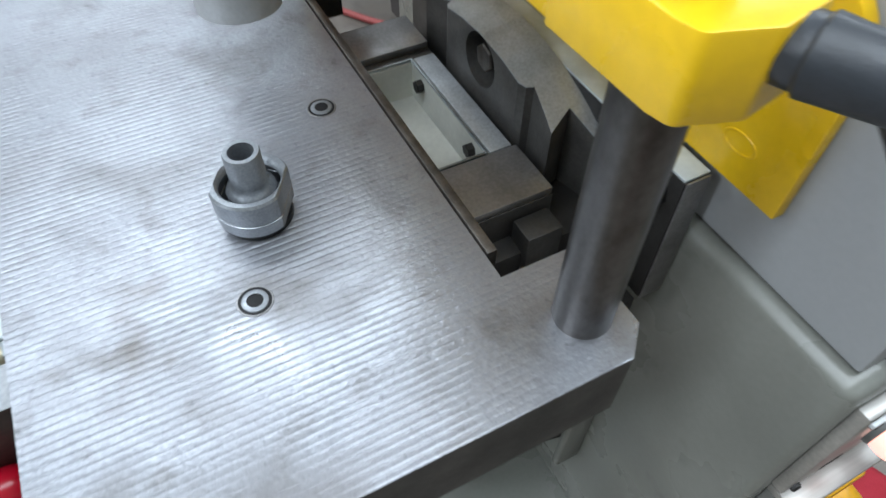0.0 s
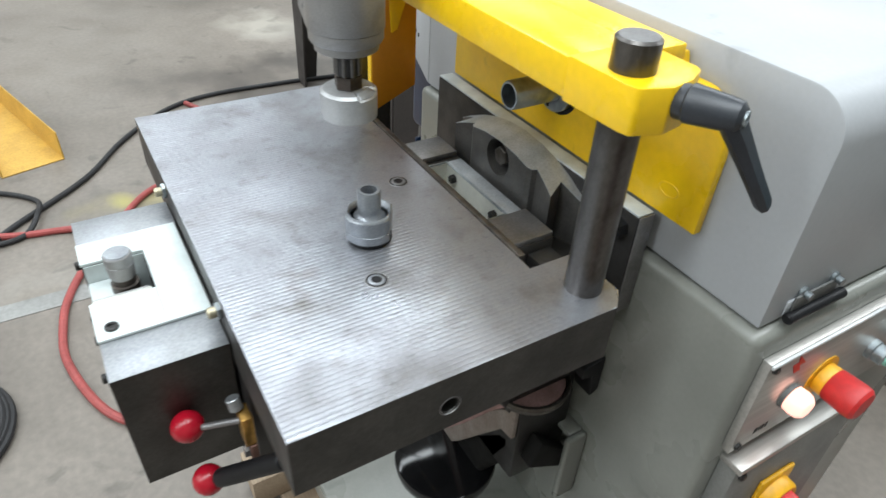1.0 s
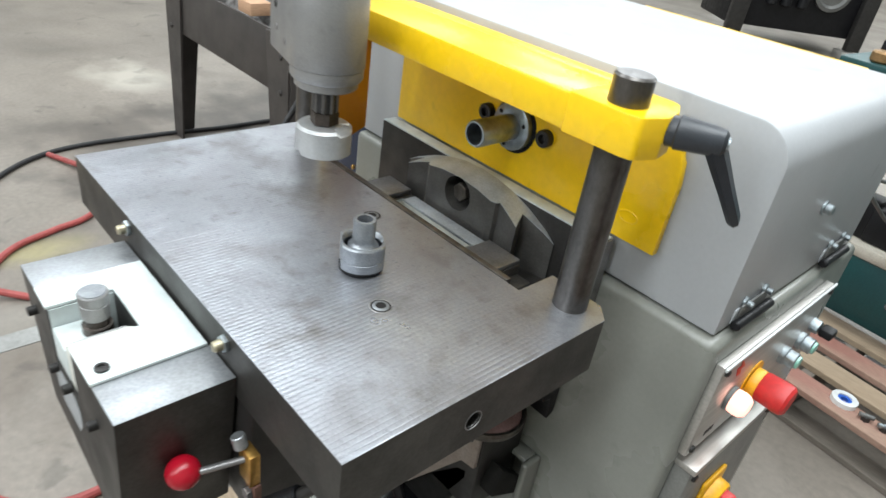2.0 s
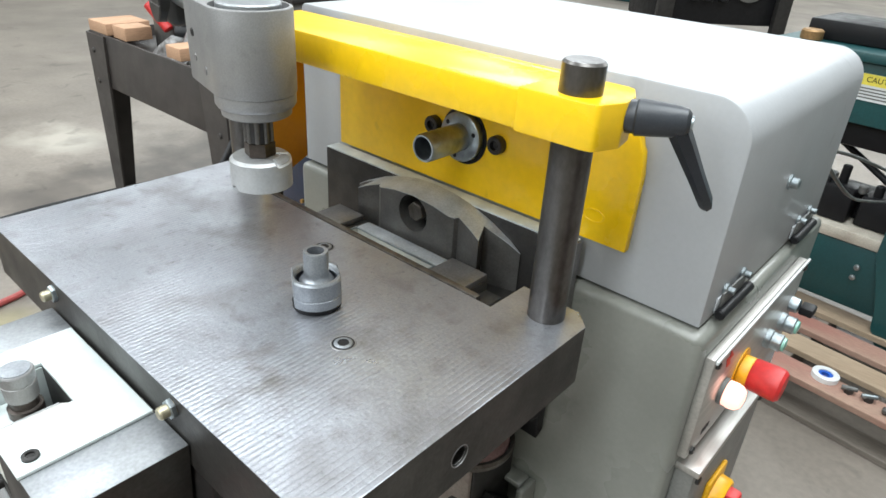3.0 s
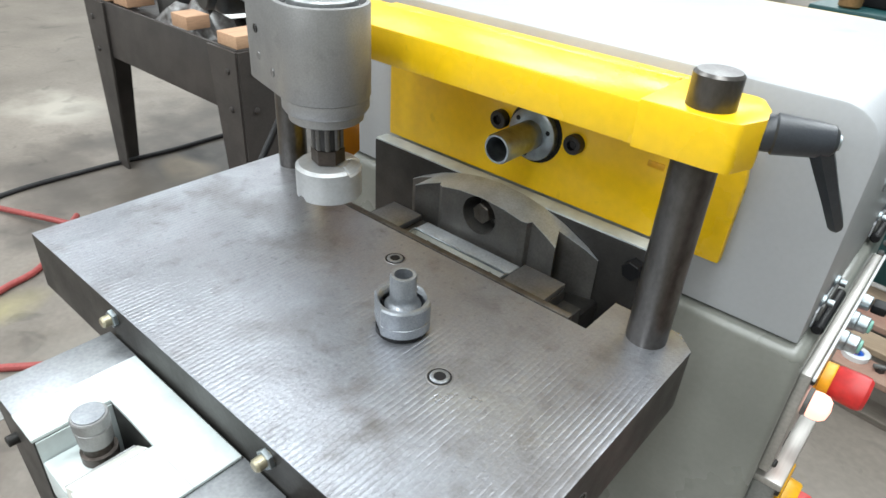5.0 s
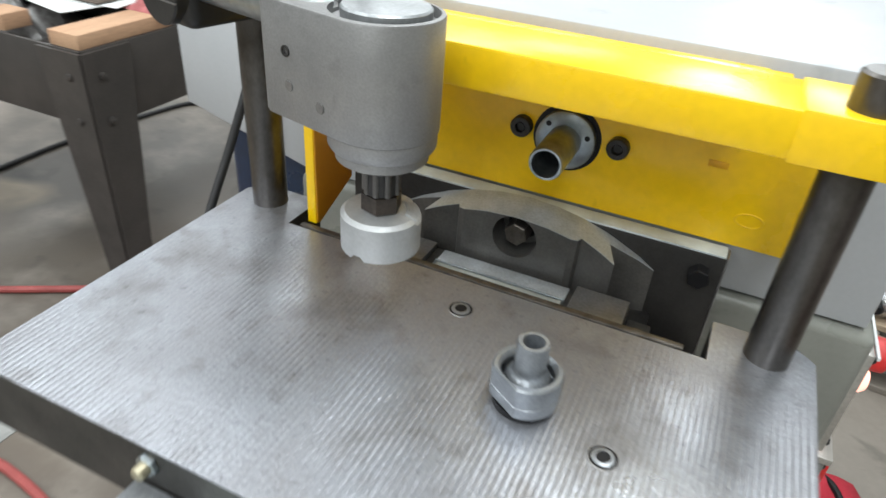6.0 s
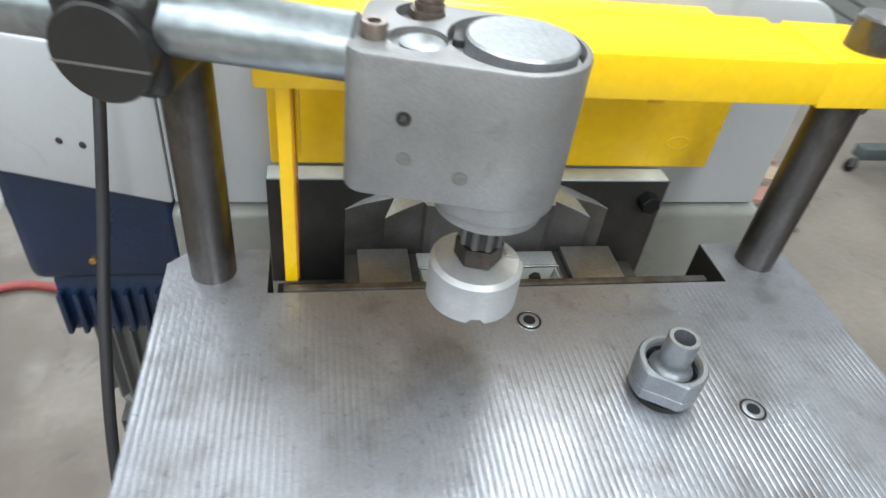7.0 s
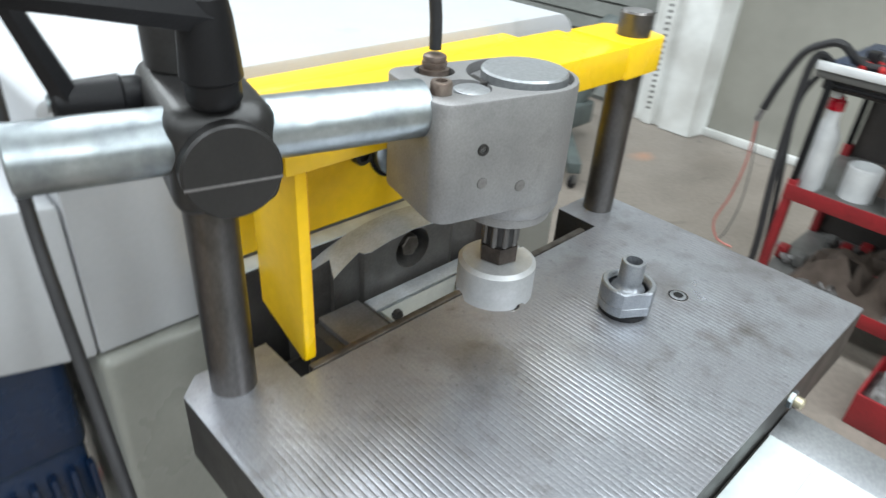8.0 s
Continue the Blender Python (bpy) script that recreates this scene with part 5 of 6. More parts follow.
part("hose_wall", tube([(-2.6, 0.66, 0.011), (-2.31, 0.41, 0.011), (-2.24, 0.25, 0.012), (-2.16, 0.08, 0.012), (-1.95, -0.075, 0.012), (-1.75, -0.20, 0.012), (-1.60, -0.265, 0.012), (-1.48, -0.290, 0.012), (-1.33, -0.297, 0.012), (-1.14, -0.252, 0.012), (-1.02, -0.188, 0.012), (-0.945, -0.08, 0.012), (-0.95, 0.05, 0.012), (-1.03, 0.16, 0.012), (-1.16, 0.25, 0.012), (-1.30, 0.286, 0.012), (-1.44, 0.311, 0.012), (-1.56, 0.315, 0.012), (-1.66, 0.27, 0.012), (-1.78, 0.13, 0.012), (-1.84, 0.06, 0.012), (-1.95, -0.09, 0.036), (-2.03, -0.23, 0.012), (-2.07, -0.40, 0.012), (-2.2, -0.7, 0.012)], 0.0125, 10), HOSE, h)
h = thing("air_hose", (-1.9, 0.9, 0.0), "faded red rubber air hose lying behind the machine", "hose", group="air hoses")
part("hose_wall", tube([(-2.95, 0.42, 0.012), (-2.6, 0.56, 0.03), (-2.30, 0.715, 0.012), (-2.06, 0.85, 0.012), (-1.86, 0.985, 0.012), (-1.74, 1.15, 0.012), (-1.63, 1.31, 0.012), (-1.475, 1.42, 0.012), (-1.32, 1.42, 0.012), (-1.03, 1.28, 0.012), (-0.8, 1.3, 0.012)], 0.0125, 10), HOSE, h)
ch = thing("yellow_channel", (-3.0, -0.35, 0.0), "yellow painted sheet metal channel lying on the floor", "channel")
TURN_CH = Matrix.Translation((-2.58, -0.29, 0.0)) @ Matrix.Rotation(radians(16), 4, "Z")
part("base_sheet", box((-1.25, -0.125, 0.0), (0.0, 0.125, 0.005), 0.0012, 1, m=TURN_CH), DUSTY_YELLOW, ch)
part("low_flange", box((-1.25, -0.125, 0.0051), (0.0, -0.120, 0.06), 0.0012, 1, m=TURN_CH), DUSTY_YELLOW, ch)
part("high_flange", box((-1.25, 0.120, 0.0051), (0.0, 0.125, 0.13), 0.0012, 1, m=TURN_CH), DUSTY_YELLOW, ch)

# ---- pallet with small parts, and the green machine behind it ----
pal = thing("pallet", (0.5, 2.05, 0.0), "wooden pallet with red stained deck boards", "pallet")
TP = Matrix.Translation((-0.15, 1.85, 0)) @ Matrix.Rotation(radians(-7), 4, "Z")
for y, mt in ((0.0, WOODRED), (0.16, WOOD), (0.31, WOODRED), (0.47, WOOD)):
    part("deck_board", box((-0.25, y, 0.118), (1.5, y + 0.10, 0.14), 0.002, 1, m=TP), mt, pal)
for x in (0.1, 0.62, 1.2):
    part("stringer", box((x, -0.01, 0.022), (x + 0.04, 0.60, 0.118), 0.002, 1, m=TP), WOODGREY, pal)
for y in (-0.01, 0.48):
    part("bottom_board", box((-0.25, y, 0.0), (1.5, y + 0.09, 0.022), 0.002, 1, m=TP), WOODGREY, pal)
tp = thing("tape_roll", (0.125, 1.90, 0.14), "small white tape roll with a blue core on the pallet", "tape")
part("tape_ring", turned((0.125, 1.895, 0.14), (0, 0, 1), [(0, 0.022), (0, 0.040), (0.016, 0.040), (0.016, 0.022), (0, 0.022)], 32), WHITEPLASTIC, tp)
part("core", turned((0.125, 1.895, 0.14), (0, 0, 1), [(0, 0.012), (0, 0.0218), (0.012, 0.0218), (0.012, 0.012), (0, 0.012)], 28), BLUETAPE, tp, "blue core")
for i in range(7):
    x, y = 0.20 + 0.055 * i, 1.875 - 0.0075 * i + rng.uniform(-0.02, 0.03)
    s = thing("loose_fitting", (x, y, 0.14), "small loose metal fitting lying on the pallet", "fitting", "loose fittings")
    a = rng.uniform(0, 3)
    part("stem", rod((x - 0.022 * math.cos(a), y - 0.022 * math.sin(a), 0.155), (x + 0.022 * math.cos(a), y + 0.022 * math.sin(a), 0.158), 0.008, 0.002, 12), CHROME if i % 2 else MOTORGREY, s)
    part("head", hexagon((x, y, 0.14), (0, 0, 1), 0.014, 0.016), DARKSTEEL, s)
fo = thing("flexible_duct", (0.52, 1.9, 0.14), "crumpled silver flexible duct on the pallet", "duct")
ribs = [(0.0, 0.042)] + [(0.0063 * i, 0.057 if i % 2 else 0.050) for i in range(37)] + [(0.2268, 0.042), (0.004, 0.042)]
bm = turned(Vector((0.36, 1.975, 0.1985)), (1, 0.12, 0), ribs, 24, caps=(False, False))
part("duct_skin", bm, FOIL, fo)
cc = thing("cable_coil", (0.45, 2.105, 0.14), "loose coil of pale silver cable standing on the pallet", "cable coil")
turns = []
for i in range(7 * 20):
    a, k = 2 * math.pi * i / 20, i / 140
    r = 0.112 + 0.012 * math.sin(1.9 * a) * (0.4 + k)
    turns.append((0.45 + r * math.cos(a), 2.085 + 0.045 * k + 0.05 * math.sin(a) * 0.3, 0.2755 + r * math.sin(a)))
part("cable", tube(turns, 0.0062, 7, 2), WHITEPLASTIC, cc, "pale silver cable")

DUSTPALE = mat("pale_dusty_paint", (0.50, 0.465, 0.40), 0.6, 0.0, dark=(0.34, 0.30, 0.25), patch=12, grain=200)
gm = thing("green_machine", (0.3, 2.6, 0.115), "dark teal machine frame with a cluttered top behind the pallet", "machine")
TG = Matrix.Translation((0, 2.33, 0)) @ Matrix.Rotation(radians(-5), 4, "Z")
part("base_beam", box((-0.75, 0.0, 0.19), (0.17, 0.07, 0.425), 0.006, 2, m=TG), TEAL, gm, "dark teal base beam")
part("pale_ledge", box((-0.75, -0.004, 0.4255), (0.135, 0.14, 0.468), 0.006, 2, m=TG), DUSTPALE, gm, "pale dusty ledge")
part("side_frame", prism([(0.20, 0.10), (0.168, 0.16), (0.160, 0.22), (0.138, 0.30), (0.100, 0.42), (0.100, 0.60), (0.135, 0.84), (1.3, 0.84), (1.3, 0.10)], "y", -0.02, 0.03, 0.004, m=TG), TEAL, gm, "dark teal upright frame plate")
part("apron", box((-0.42, 0.0, 0.83), (1.3, 0.03, 1.03), 0.006, 2, m=TG), TEAL, gm, "dark teal apron")
part("bench_top", box((-0.44, -0.03, 1.031), (1.35, 0.60, 1.062), 0.006, 2, m=TG), TEAL, gm, "dark teal top plate")
for x, z in ((0.058, 0.350), (0.056, 0.309), (0.26, 0.30), (0.26, 0.22)):
    part("bolt", turned(TG @ Vector((x, -0.021 if x > 0.2 else 0.0, z)), (0, -1, 0), [(0, 0.011), (0.008, 0.010), (0.010, 0.006)], 10), CHROME, gm)
# the long low block blacks out the dark void under the base beam
for x, y, w, d, z0, z1 in ((-0.60, 0.05, 0.47, 0.10, 0.469, 0.62), (-0.14, 0.04, 0.10, 0.10, 0.469, 0.60), (-0.02, 0.06, 0.15, 0.10, 0.469, 0.585), (-0.7, 0.20, 0.95, 0.16, 0.10, 0.30), (-0.12, 0.142, 0.34, 0.10, 0.42, 0.575), (-0.75, 0.05, 0.9, 0.14, 0.74, 0.828)):
    part("mechanism", box((x, y, z0), (x + w, y + d, z1), 0.012, 2, m=TG), BLACK, gm, "black mechanism block")
for x, h in ((-0.10, 0.665), (0.02, 0.625), (-0.03, 0.61)):
    part("pin", rod(TG @ Vector((x, 0.09, 0.58)), TG @ Vector((x, 0.09, h)), 0.016, 0.004, 14), BLACK if h > 0.62 else MOTORGREY, gm)
part("bar", rod(TG @ Vector((-0.5, 0.3, 0.86)), TG @ Vector((0.1, 0.1, 0.60)), 0.012, 0.002, 12), BLACK, gm)
LABELYELLOW = mat("pale_yellow_print", (0.78, 0.66, 0.09), 0.5, 0.0, bump=0.0)
LB = TG @ Matrix.Translation((-0.150, -0.0008, 0.010))
sg = part("caution_label", box((0.0, -0.003, 0.900), (0.175, 0.0, 0.985), m=LB), WHITEPLASTIC, gm, "white and yellow caution label")
part("caution_band", box((0.0, -0.0045, 0.950), (0.175, -0.0031, 0.985), m=LB), LABELYELLOW, sg, "yellow band")
tx = bpy.data.curves.new("caution_word", "FONT")
tx.body, tx.size, tx.extrude, tx.align_x, tx.align_y = "CAUTION", 0.024, 0.0004, "CENTER", "CENTER"
to = new("caution_word", tx)
bpy.context.view_layer.update()
me = bpy.data.meshes.new_from_object(to)
bpy.data.objects.remove(to)
bmw = bmesh.new()
bmw.from_mesh(me)
bmesh.ops.transform(bmw, matrix=LB @ Matrix.Translation((0.0875, -0.0052, 0.9675)) @ Matrix.Rotation(radians(90), 4, "X"), verts=bmw.verts)
part("caution_word", bmw, BLACK, sg)
for k in range(4):
    part("writing_bar", box((0.012, -0.0042, 0.938 - 0.010 * k), (0.163 - 0.02 * (k % 2), -0.0031, 0.942 - 0.010 * k), m=LB), MOTORGREY, sg)
wi = thing("machine_cable", (0.3, 2.2, 0.45), "grey cable looping in front of the green machine", "cable", "machine cables")
part("cable_sheath", tube([(0.03, 1.131, 1.05), (0.05, 1.4, 0.98), (0.10, 1.9, 0.82), (0.18, 2.2, 0.70), (0.26, 2.27, 0.52), (0.4, 2.25, 0.40)], 0.004, 8), MOTORGREY, wi)
wi = thing("machine_cable", (0.1, 2.2, 0.45), "grey cable drooping beside the green machine", "cable", "machine cables")
part("cable_sheath", tube([(0.05, 1.131, 1.03), (0.06, 1.5, 0.86), (0.06, 2.0, 0.70), (0.14, 2.26, 0.64), (0.3, 2.30, 0.60), (0.42, 2.27, 0.5)], 0.004, 8), MOTORGREY, wi)
far = thing("stored_machine", (-2.9, 8.7, 0.0), "black machine on short legs standing far back in the workshop", "machine")
TF = Matrix.Translation((-2.95, 8.5, 0)) @ Matrix.Rotation(radians(48), 4, "Z")
part("casing", box((-0.75, 0.0, 0.22), (1.0, 0.9, 1.05), 0.03, m=TF), BLACK, far, "black casing")
part("side_post", box((0.80, -0.10, 0.1), (0.98, -0.005, 1.05), 0.01, m=TF), DARKSTEEL, far)
part("side_post", box((-0.75, -0.10, 0.1), (-0.55, -0.005, 1.05), 0.01, m=TF), DARKSTEEL, far)
for x in (-0.68, 0.85):
    part("foot", box((x - 0.09, -0.12, 0.0), (x + 0.09, 0.1, 0.09), 0.01, m=TF), PANEL, far, "pale foot plate")
for x in (-0.3, -0.12, 0.08):
    part("hose", rod(TF @ Vector((x, -0.06, 0.5)), TF @ Vector((x + 0.03, -0.06, 1.0)), 0.06, 0.01, 14), BLACK, far)
part("pulley", turned(TF @ Vector((0.42, -0.001, 0.72)), TF.to_3x3() @ Vector((0, -1, 0)), [(0, 0.22), (0.05, 0.22), (0.06, 0.18), (0.03, 0.15), (0.03, 0)], 28), MOTORGREY, far)
for x, y, mt in ((-5.6, 11.6, TEAL), (1.9, 9.6, TEAL)):
    e = thing("stored_machine", (x, y, 0.0), "dark teal machine stored at the back of the workshop", "machine", "stored machines")
    part("casing", box((x - 0.6, y - 0.4, 0.0), (x + 0.6, y + 0.4, 0.8), 0.03), mt, e)
    part("top_unit", box((x - 0.35, y - 0.25, 0.8), (x + 0.2, y + 0.25, 1.2), 0.03), BLACK, e)

RUSTBRASS = mat("tarnished_brass", (0.33, 0.20, 0.09), 0.45, 0.6, patch=20, grain=150)


def on_top(name, label, category, bm, material):
    e = thing(name, (0, 2.6, 1.063), label, category)
    part("shell", bm, material, e)
    return e


e = on_top("black_case", "flat black case lying on the green machine top", "case", box((-0.37, 0.08, 1.063), (-0.10, 0.36, 1.13), 0.008, 2, m=TG), BLACK)
on_top("brass_knob", "worn round brass knob standing on the green machine top", "knob", rod(TG @ Vector((-0.33, 0.02, 1.063)), TG @ Vector((-0.33, 0.02, 1.10)), 0.036, 0.006, 24), RUSTBRASS)
on_top("dark_bowl", "round dark bowl standing on the green machine top", "bowl", turned(TG @ Vector((0.16, 0.10, 1.063)), (0, 0, 1), [(0, 0.07), (0.03, 0.10), (0.075, 0.11), (0.075, 0.10), (0.01, 0.06), (0.01, 0)], 28), RUBBER)
on_top("paper_sheet", "creased white paper lying on the green machine top", "paper", box((-0.02, 0.12, 1.0625), (0.14, 0.36, 1.065), m=TG), PAPER)

# ---- red bag on the floor beside the cabinet ----
bag = thing("red_bag", (0.24, 1.18, 0.0), "red fabric bag with black trim lying on the floor", "bag")
own = bmesh.new()
r = bmesh.ops.create_cube(own, size=1)
bmesh.ops.subdivide_edges(own, edges=own.edges, cuts=7, use_grid_fill=True)
TB = Matrix.Translation((0.262, 1.105, 0.0)) @ Matrix.Rotation(radians(18), 4, "Z")
for v in own.verts:
    p = v.co * 2
    q = Vector((p.x * (1 - 0.10 * abs(p.y) ** 3), p.y * (1 - 0.16 * abs(p.x) ** 3), p.z))
    zz = (q.z * 0.5 + 0.5) * 0.105 * (1 - 0.30 * q.x ** 4) * (1 - 0.35 * q.y ** 4) + 0.010 * noise.noise(Vector((p.x * 2.2, p.y * 2.2, 1.0)))
    v.co = TB @ Vector((q.x * 0.20, q.y * 0.115, max(0.0, zz)))
part("bag_cloth", own, BAG, bag, "red fabric", sharp=2.0)
part("trim", tube([TB @ Vector(p) for p in ((0.085, -0.117, 0.03), (0.105, -0.11, 0.070), (0.118, -0.05, 0.098), (0.122, 0.0, 0.102), (0.118, 0.05, 0.098), (0.11, 0.10, 0.070), (0.10, 0.112, 0.03))], 0.009, 8), BLACK, bag, "black trim")

tagged(part("wood_chip", box((-0.045, -0.022, 0.0), (0.045, 0.022, 0.02), 0.002, m=Matrix.Translation((0.180, 1.285, 0)) @ Matrix.Rotation(radians(-8), 4, "Z")), PINE), "small pale wood offcut lying on the floor", "wood offcut")

# ---- east side: door, column, cart ----
rd = tagged(part("roller_door", box((3.10, 2.02, 0.0), (3.119, 5.6, 3.2)), DOOR), "dull grey roller door of horizontal slats", "door", kind="structure")
for k in range(30):
    own = prism([(3.072, 0.012), (3.10, 0.0), (3.10, 0.10), (3.080, 0.10)], "y", 2.03, 5.6, bm=None, m=Matrix.Translation((0, 0, 0.02 + 0.104 * k)))
    part("slat", own, DOOR, rd)
col = tagged(part("column", prism([(2.955, 1.585), (3.12, 1.555), (3.12, 2.0), (2.985, 2.0), (2.985, 1.93), (2.955, 1.93), (2.955, 1.86), (2.985, 1.86), (2.985, 1.80), (2.955, 1.80)], "z", 0.0, CEILING, 0.006, 1), COLUMN), "white painted steel door column with folds", "column", kind="structure")
for k in range(60):
    part("slot", box((2.9535, 1.883, 0.1 + 0.035 * k), (2.9546, 1.905, 0.115 + 0.035 * k)), DARKSTEEL, col)
PUMP = mat("grey_teal_enamel", (0.075, 0.092, 0.089), 0.5, 0.0, dark=(0.055, 0.068, 0.066), patch=12, grain=160)
sc = thing("wheeled_stand", (2.3, 2.0, 0.0), "grey-green wheeled shop stand with a leaning hooded arm", "stand")
part("column_base", box((2.20, 1.95, 0.10), (2.42, 2.15, 0.24), 0.02, 3), PUMP, sc, "grey-green base casting")
arm = part("arm", turned((2.30, 2.03, 0.20), (0.26, -0.06, 0.52), [(0, 0.045), (0.10, 0.064), (0.30, 0.085), (0.44, 0.098), (0.50, 0.094), (0.54, 0.07), (0.555, 0.0)], 28), PUMP, sc, "leaning rounded grey-green arm")
part("seam", tube([(2.365, 1.948, 0.30), (2.44, 1.920, 0.46), (2.50, 1.908, 0.58)], 0.005, 8), DARKSTEEL, arm)
for (ax, ay), (ex, ey) in (((2.22, 2.02), (1.78, 1.60)), ((2.24, 2.12), (1.90, 2.12))):
    d = Vector((ex - ax, ey - ay, 0))
    leg = part("leg", box((0, -0.035, 0.075), (d.length, 0.035, 0.135), 0.008, 2, m=Matrix.Translation((ax, ay, 0)) @ Matrix.Rotation(math.atan2(d.y, d.x), 4, "Z")), PUMP, sc, "grey-green box leg")
    part("caster", turned((ex, ey - 0.012, 0.034), (0, 1, 0), [(0, 0.026), (0.004, 0.034), (0.020, 0.034), (0.024, 0.026)], 18), BLACK, leg, "black caster wheel")
    part("fork", box((ex - 0.02, ey - 0.016, 0.030), (ex + 0.02, ey - 0.0125, 0.076), 0.002), MOTORGREY, leg)

cart = thing("tool_cart", (1.75, 0.1, 0.0), "dark red steel tool cart with crowded shelves", "cart")
cx0, cx1, cy0, cy1 = 1.45, 2.02, -0.45, 0.535
for x in (cx0, cx1 - 0.035):
    for y in (cy0, cy1 - 0.03):
        part("upright", box((x, y, 0.09), (x + 0.035, y + 0.03, 0.56), 0.003), CARTRED, cart, "red upright")
        part("upper_post", box((x + 0.004, y + 0.004, 0.56), (x + 0.03, y + 0.026, 0.93), 0.003), BLACK, cart, "black upper post")
        part("wheel", turned((x + 0.015, y + 0.005, 0.045), (0, 1, 0), [(0, 0.035), (0.004, 0.045), (0.018, 0.045), (0.022, 0.035)], 18), BLACK, cart)
for z in (0.17, 0.515):
    part("shelf", box((cx0 + 0.002, cy0, z - 0.02), (cx1, cy1, z), 0.003), MOTORGREY, cart, "greasy shelf plate")
    part("shelf_lip", box((cx0 - 0.004, cy0, z - 0.025), (cx0 + 0.001, cy1, z + 0.028), 0.001), CARTRED, cart, "red shelf lip")
# added dark sheet stands in for the shade inside the cart
part("back_panel", box((cx1 - 0.005, cy0 + 0.03, 0.17), (cx1, cy1 - 0.03, 0.9), 0.001), BENCH, cart, "dark sheet added to darken the cart's inside")
part("drawer", box((cx0 + 0.02, cy0 + 0.03, 0.87), (cx1 - 0.03, cy1 + 0.01, 0.905), 0.004), DARKSTEEL, cart, "dark drawer under the top")
part("drawer_pull", box((cx0 + 0.008, cy0 + 0.06, 0.882), (cx0 + 0.02, cy1 + 0.0, 0.894), 0.002), BLACK, cart)
part("top_tray", box((cx0, cy0 - 0.02, 0.905), (cx1 + 0.02, cy1 + 0.035, 0.93), 0.004), MOTORGREY, cart, "grey top tray")
part("tray_edge", box((cx0 - 0.012, cy0 - 0.02, 0.93), (cx0 + 0.008, cy1 + 0.035, 0.957), 0.004), WHITEPLASTIC, cart, "white rounded tray edge")
mt_ = thing("blue_mat", (1.7, 0.1, 0.93), "dark blue rubber mat lying on the tool cart", "mat")
part("mat_sheet", box((cx0 + 0.02, cy0 + 0.02, 0.9305), (cx1 - 0.02, cy1 + 0.03, 0.938), 0.002), BLUE, mt_)
rp = thing("red_pliers", (1.56, 0.44, 0.938), "red handled pliers lying on the tool cart", "pliers")
for sgn in (-1, 1):
    part("handle", tube([(1.50, 0.43 + 0.03 * sgn, 0.948), (1.56, 0.44 + 0.022 * sgn, 0.95), (1.63, 0.45 + 0.004 * sgn, 0.95)], 0.0095, 10), ESTOP_RED, rp, "red dipped handle")
part("jaw", box((1.63, 0.437, 0.94), (1.71, 0.463, 0.96), 0.004), DIE, rp)
gb = thing("parts_bin", (1.52, 0.12, 0.515), "grey open parts bin filled with pink rags", "bin")
bm = carved(prism([(0.0, 0.516), (0.24, 0.516), (0.26, 0.605), (-0.02, 0.605)], "x", 1.53, 1.72), [box((1.536, -0.012, 0.525), (1.714, 0.252, 0.62))])
part("bin_shell", bm, MOTORGREY, gb, "scuffed grey bin")


def heap(x0, x1, y0, y1, z, h, seed, k=9):
    """A crumpled heap of cloth or scrap with an uneven top."""
    own = bmesh.new()
    g = [[own.verts.new((x0 + (x1 - x0) * a / k, y0 + (y1 - y0) * b / k, z + h * (math.sin(math.pi * a / k) * math.sin(math.pi * b / k)) ** 0.5 * (0.6 + 0.9 * noise.noise(Vector((a * 0.8, b * 0.8, seed)))))) for b in range(k + 1)] for a in range(k + 1)]
    for a in range(k):
        for b in range(k):
            own.faces.new((g[a][b], g[a + 1][b], g[a + 1][b + 1], g[a][b + 1]))
    return own


RAG_PINK = mat("faded_pink_cloth", (0.42, 0.13, 0.13), 0.85, 0.0, patch=25, grain=500, bump=0.4)
RAG = mat("oily_brown_cloth", (0.10, 0.075, 0.06), 0.85, 0.0, patch=18, grain=500, bump=0.4)
SCRAP = mat("mixed_grey_scrap", (0.30, 0.30, 0.30), 0.45, 0.5, dark=(0.06, 0.05, 0.045), patch=28, grain=200, bump=0.3)
CARD = mat("brown_cardboard", (0.36, 0.25, 0.16), 0.85, 0.0, patch=8, grain=200)
part("rag", heap(1.538, 1.712, -0.008, 0.248, 0.56, 0.07, 2.3), RAG_PINK, gb, "faded pink rag")
for x0, x1, y0, y1, z, h, sd, mt, lab in ((1.50, 1.78, 0.10, 0.44, 0.17, 0.16, 1.1, RAG, "oily brown rag heaped on the cart shelf"), (1.47, 1.70, -0.18, 0.12, 0.17, 0.10, 4.2, SCRAP, "grey metal offcuts heaped on the cart shelf"), (1.70, 1.98, -0.30, 0.30, 0.17, 0.20, 6.7, RAG, "oily brown rag heaped on the cart shelf"), (1.68, 1.98, -0.30, 0.42, 0.515, 0.16, 9.1, RAG, "dark oily cloth heaped on the cart shelf"), (1.47, 1.60, 0.22, 0.42, 0.17, 0.05, 3.3, SCRAP, "grey metal offcuts heaped on the cart shelf")):
    e = thing("shelf_heap", ((x0 + x1) / 2, (y0 + y1) / 2, z), lab, "heap", "heaps on the cart")
    part("lump", heap(x0, x1, y0, y1, z, h, sd), mt, e)
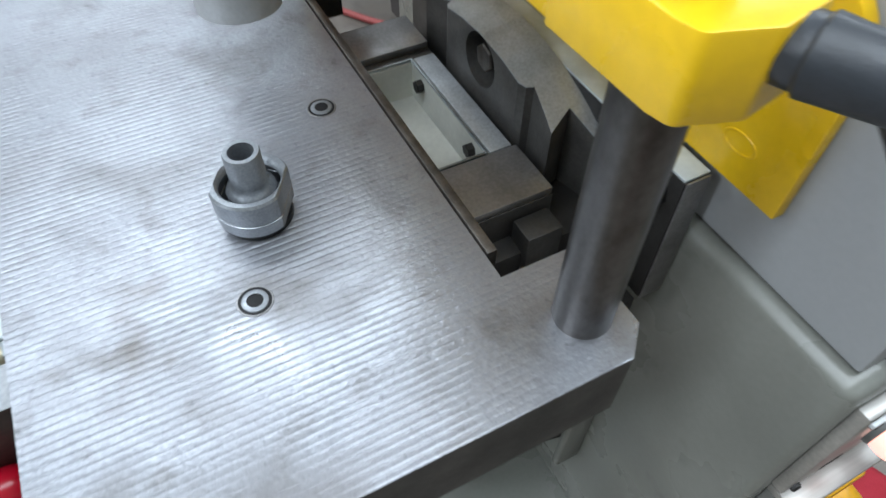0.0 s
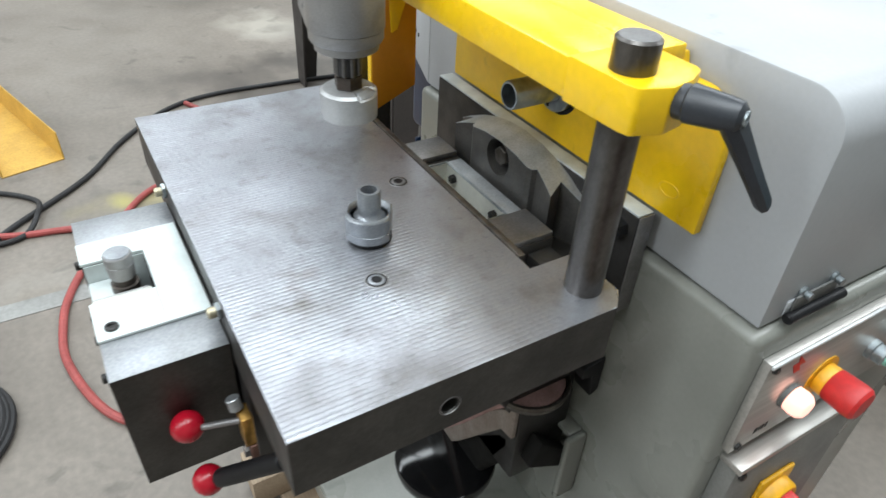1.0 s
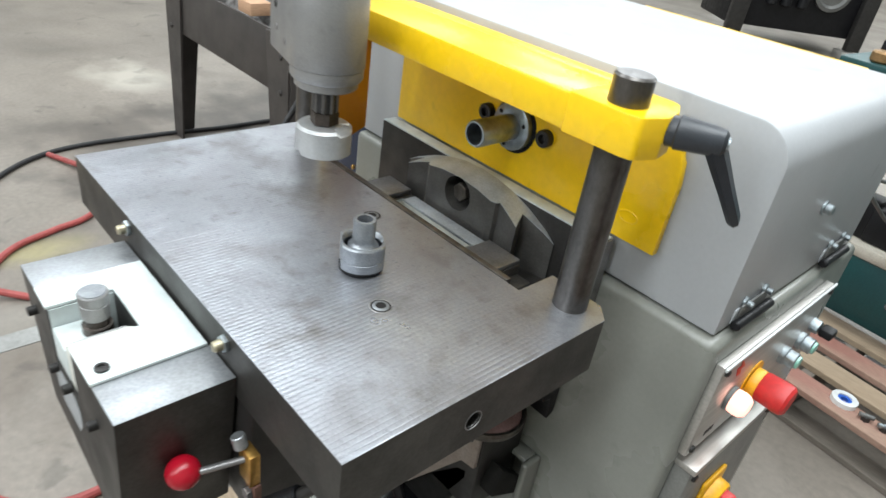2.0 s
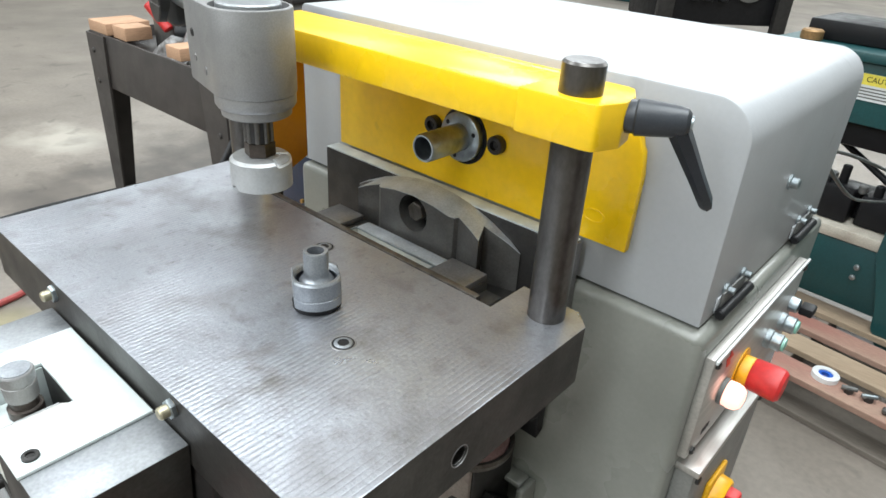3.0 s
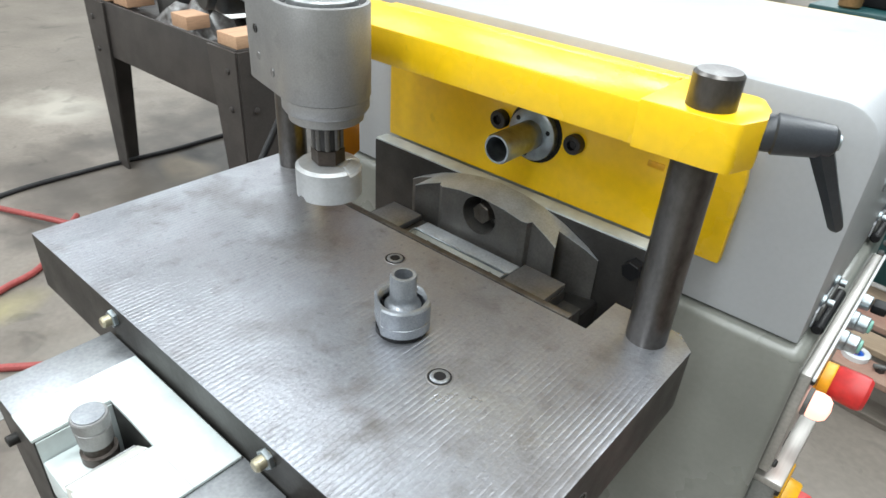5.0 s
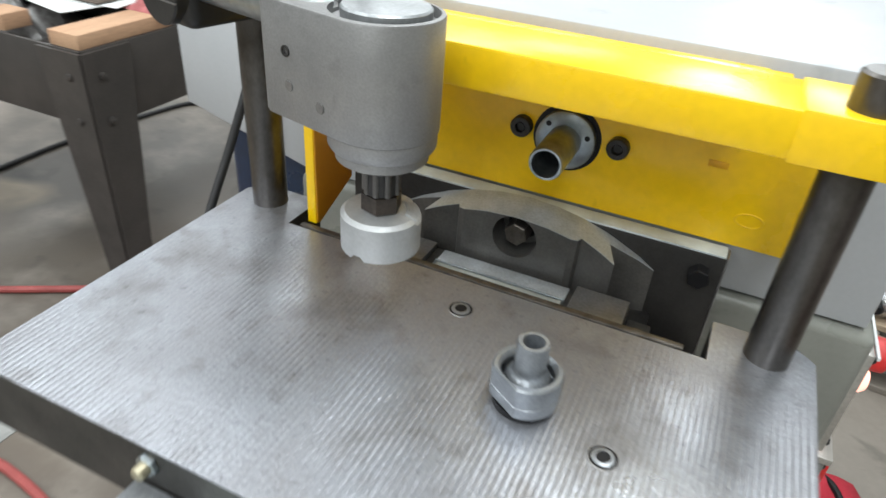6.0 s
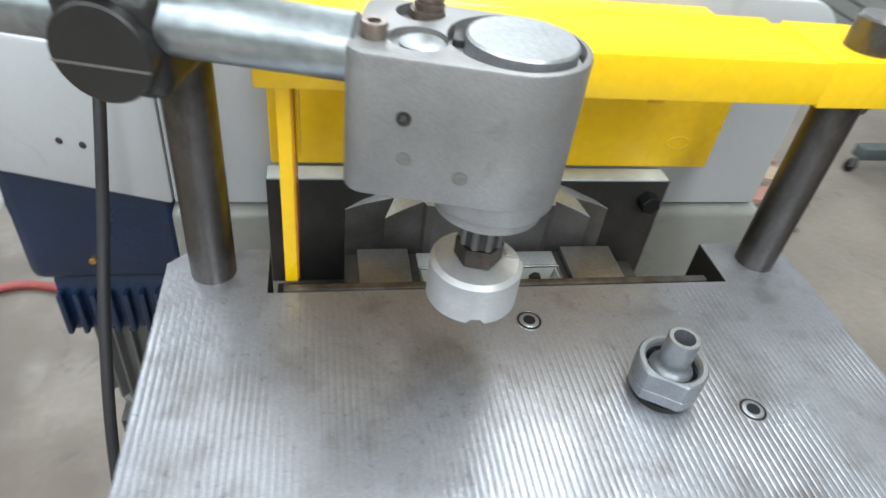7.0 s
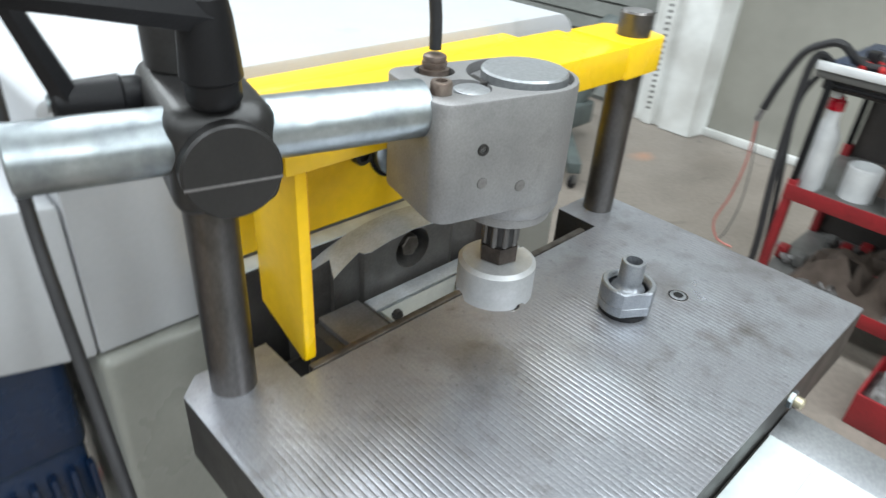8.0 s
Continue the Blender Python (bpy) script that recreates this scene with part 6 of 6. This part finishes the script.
for x0, x1, y0, y1, z, h, sd, mt, lab, cat in ((-2.24, -2.06, 1.30, 1.46, bh + 0.062, 0.035, 7.7, RAG, "dark oily glove lying on the papers", "glove"), (-2.02, -1.86, 1.36, 1.54, bh + 0.0455, 0.05, 3.1, RAG_PINK, "faded red packet lying on the bench", "packet"), (-2.62, -2.2, 1.12, 1.42, bh - 0.049, 0.16, 8.4, SCRAP, "dark metal odds and ends heaped on the bench", "scrap")):
    e = thing("bench_heap", ((x0 + x1) / 2, (y0 + y1) / 2, z), lab, cat)
    part("lump", heap(x0, x1, y0, y1, z, h, sd), mt, e)
tb = thing("red_toolbox", (1.27, -0.10, 0.0), "low open red toolbox full of cardboard and scrap", "toolbox")
bm = carved(box((1.13, -0.45, 0.0), (1.40, 0.05, 0.12), 0.004), [box((1.138, -0.442, 0.012), (1.392, 0.042, 0.2))])
part("toolbox_shell", bm, CARTRED, tb)
part("cardboard", box((1.13, -0.40, 0.014), (1.30, -0.14, 0.145), 0.003, m=Matrix.Translation((0.02, 0, 0)) @ Matrix.Rotation(radians(3), 4, "Z")), CARD, tb, "brown cardboard piece")
part("scrap", heap(1.14, 1.39, -0.14, 0.04, 0.06, 0.12, 5.5), SCRAP, tb, "grey scrap")
sb = thing("spray_bottle", (1.55, 0.50, 0.515), "white plastic spray bottle with a red cap", "bottle")
part("flask", turned((1.55, 0.50, 0.5155), (0, 0, 1), [(0, 0.044), (0.01, 0.049), (0.18, 0.049), (0.20, 0.043), (0.235, 0.026), (0.25, 0.022), (0.280, 0.022)], 28), WHITEPLASTIC, sb)
part("cap", turned((1.55, 0.50, 0.7960), (0, 0, 1), [(0, 0.026), (0.032, 0.026), (0.034, 0.019), (0.046, 0.017)], 24), RED, sb, "red cap")
part("spout", box((1.50, 0.49, 0.842), (1.565, 0.51, 0.866), 0.004), WHITEPLASTIC, sb)
jr = thing("white_jar", (1.60, 0.355, 0.515), "white plastic jar on the cart shelf", "jar")
part("jar_body", turned((1.60, 0.355, 0.5155), (0, 0, 1), [(0, 0.055), (0.11, 0.055), (0.115, 0.05), (0.115, 0.046), (0.02, 0.046), (0.02, 0)], 28), WHITEPLASTIC, jr)
for i in range(26):
    x, y = rng.uniform(1.50, 1.95), rng.uniform(-0.3, 0.52)
    z = 0.175 if i % 2 else 0.938
    e = thing("cart_tool", (x, y, z), "metal tool lying on the cart", "tool", "cart tools")
    a = rng.uniform(0, 3)
    part("shank", rod((x - 0.07 * math.cos(a), y - 0.07 * math.sin(a), z + 0.02), (x + 0.07 * math.cos(a), y + 0.07 * math.sin(a), z + 0.02), 0.012, 0.003, 10), (DARKSTEEL, DIE, MOTORGREY)[i % 3], e)
    part("head", box((x - 0.025, y - 0.02, z), (x + 0.025, y + 0.02, z + 0.05), 0.006), (BLACK, CARTRED, WOODGREY, MOTORGREY)[i % 4], e)
cc = thing("cart_cable", (1.44, 0.60, 0.0), "black cable hanging from the cart top", "cable", "cart cables")
part("cable_sheath", tube([(1.60, 0.36, 0.951), (1.52, 0.46, 0.955), (1.45, 0.52, 1.015), (1.445, 0.57, 1.005), (1.44, 0.62, 0.965), (1.44, 0.66, 0.86), (1.445, 0.685, 0.765)], 0.013, 10), RUBBER, cc)
cc = thing("cart_cable", (1.44, 0.58, 0.0), "bundle of black straps hanging down beside the cart", "cable", "cart cables")
part("cable_sheath", tube([(1.50, 0.545, 0.945), (1.455, 0.59, 0.94), (1.45, 0.585, 0.57), (1.455, 0.56, 0.27), (1.47, 0.57, 0.012), (1.62, 0.66, 0.012)], 0.013, 10), RUBBER, cc)
part("strap", tube([(1.52, 0.55, 0.935), (1.49, 0.60, 0.80), (1.47, 0.56, 0.5), (1.47, 0.535, 0.3), (1.49, 0.53, 0.05)], 0.010, 8), RUBBER, cc)
cc = thing("cart_wire", (1.45, 0.70, 0.3), "thin faded red wire hanging in a loop from a cable end", "wire")
part("plug", rod((1.445, 0.685, 0.77), (1.445, 0.695, 0.72), 0.010, 0.002, 12), DIE, cc)
WIRE = mat("faded_red_wire", (0.42, 0.16, 0.13), 0.5, 0.0)
part("wire", tube([(1.445, 0.695, 0.73), (1.445, 0.685, 0.58), (1.445, 0.70, 0.43), (1.445, 0.73, 0.31), (1.445, 0.70, 0.245), (1.445, 0.64, 0.235)], 0.0045, 8), WIRE, cc)
part("return_wire", tube([(1.45, 0.695, 0.73), (1.45, 0.665, 0.55), (1.45, 0.66, 0.40), (1.45, 0.68, 0.28), (1.45, 0.70, 0.24)], 0.003, 8), MOTORGREY, cc)
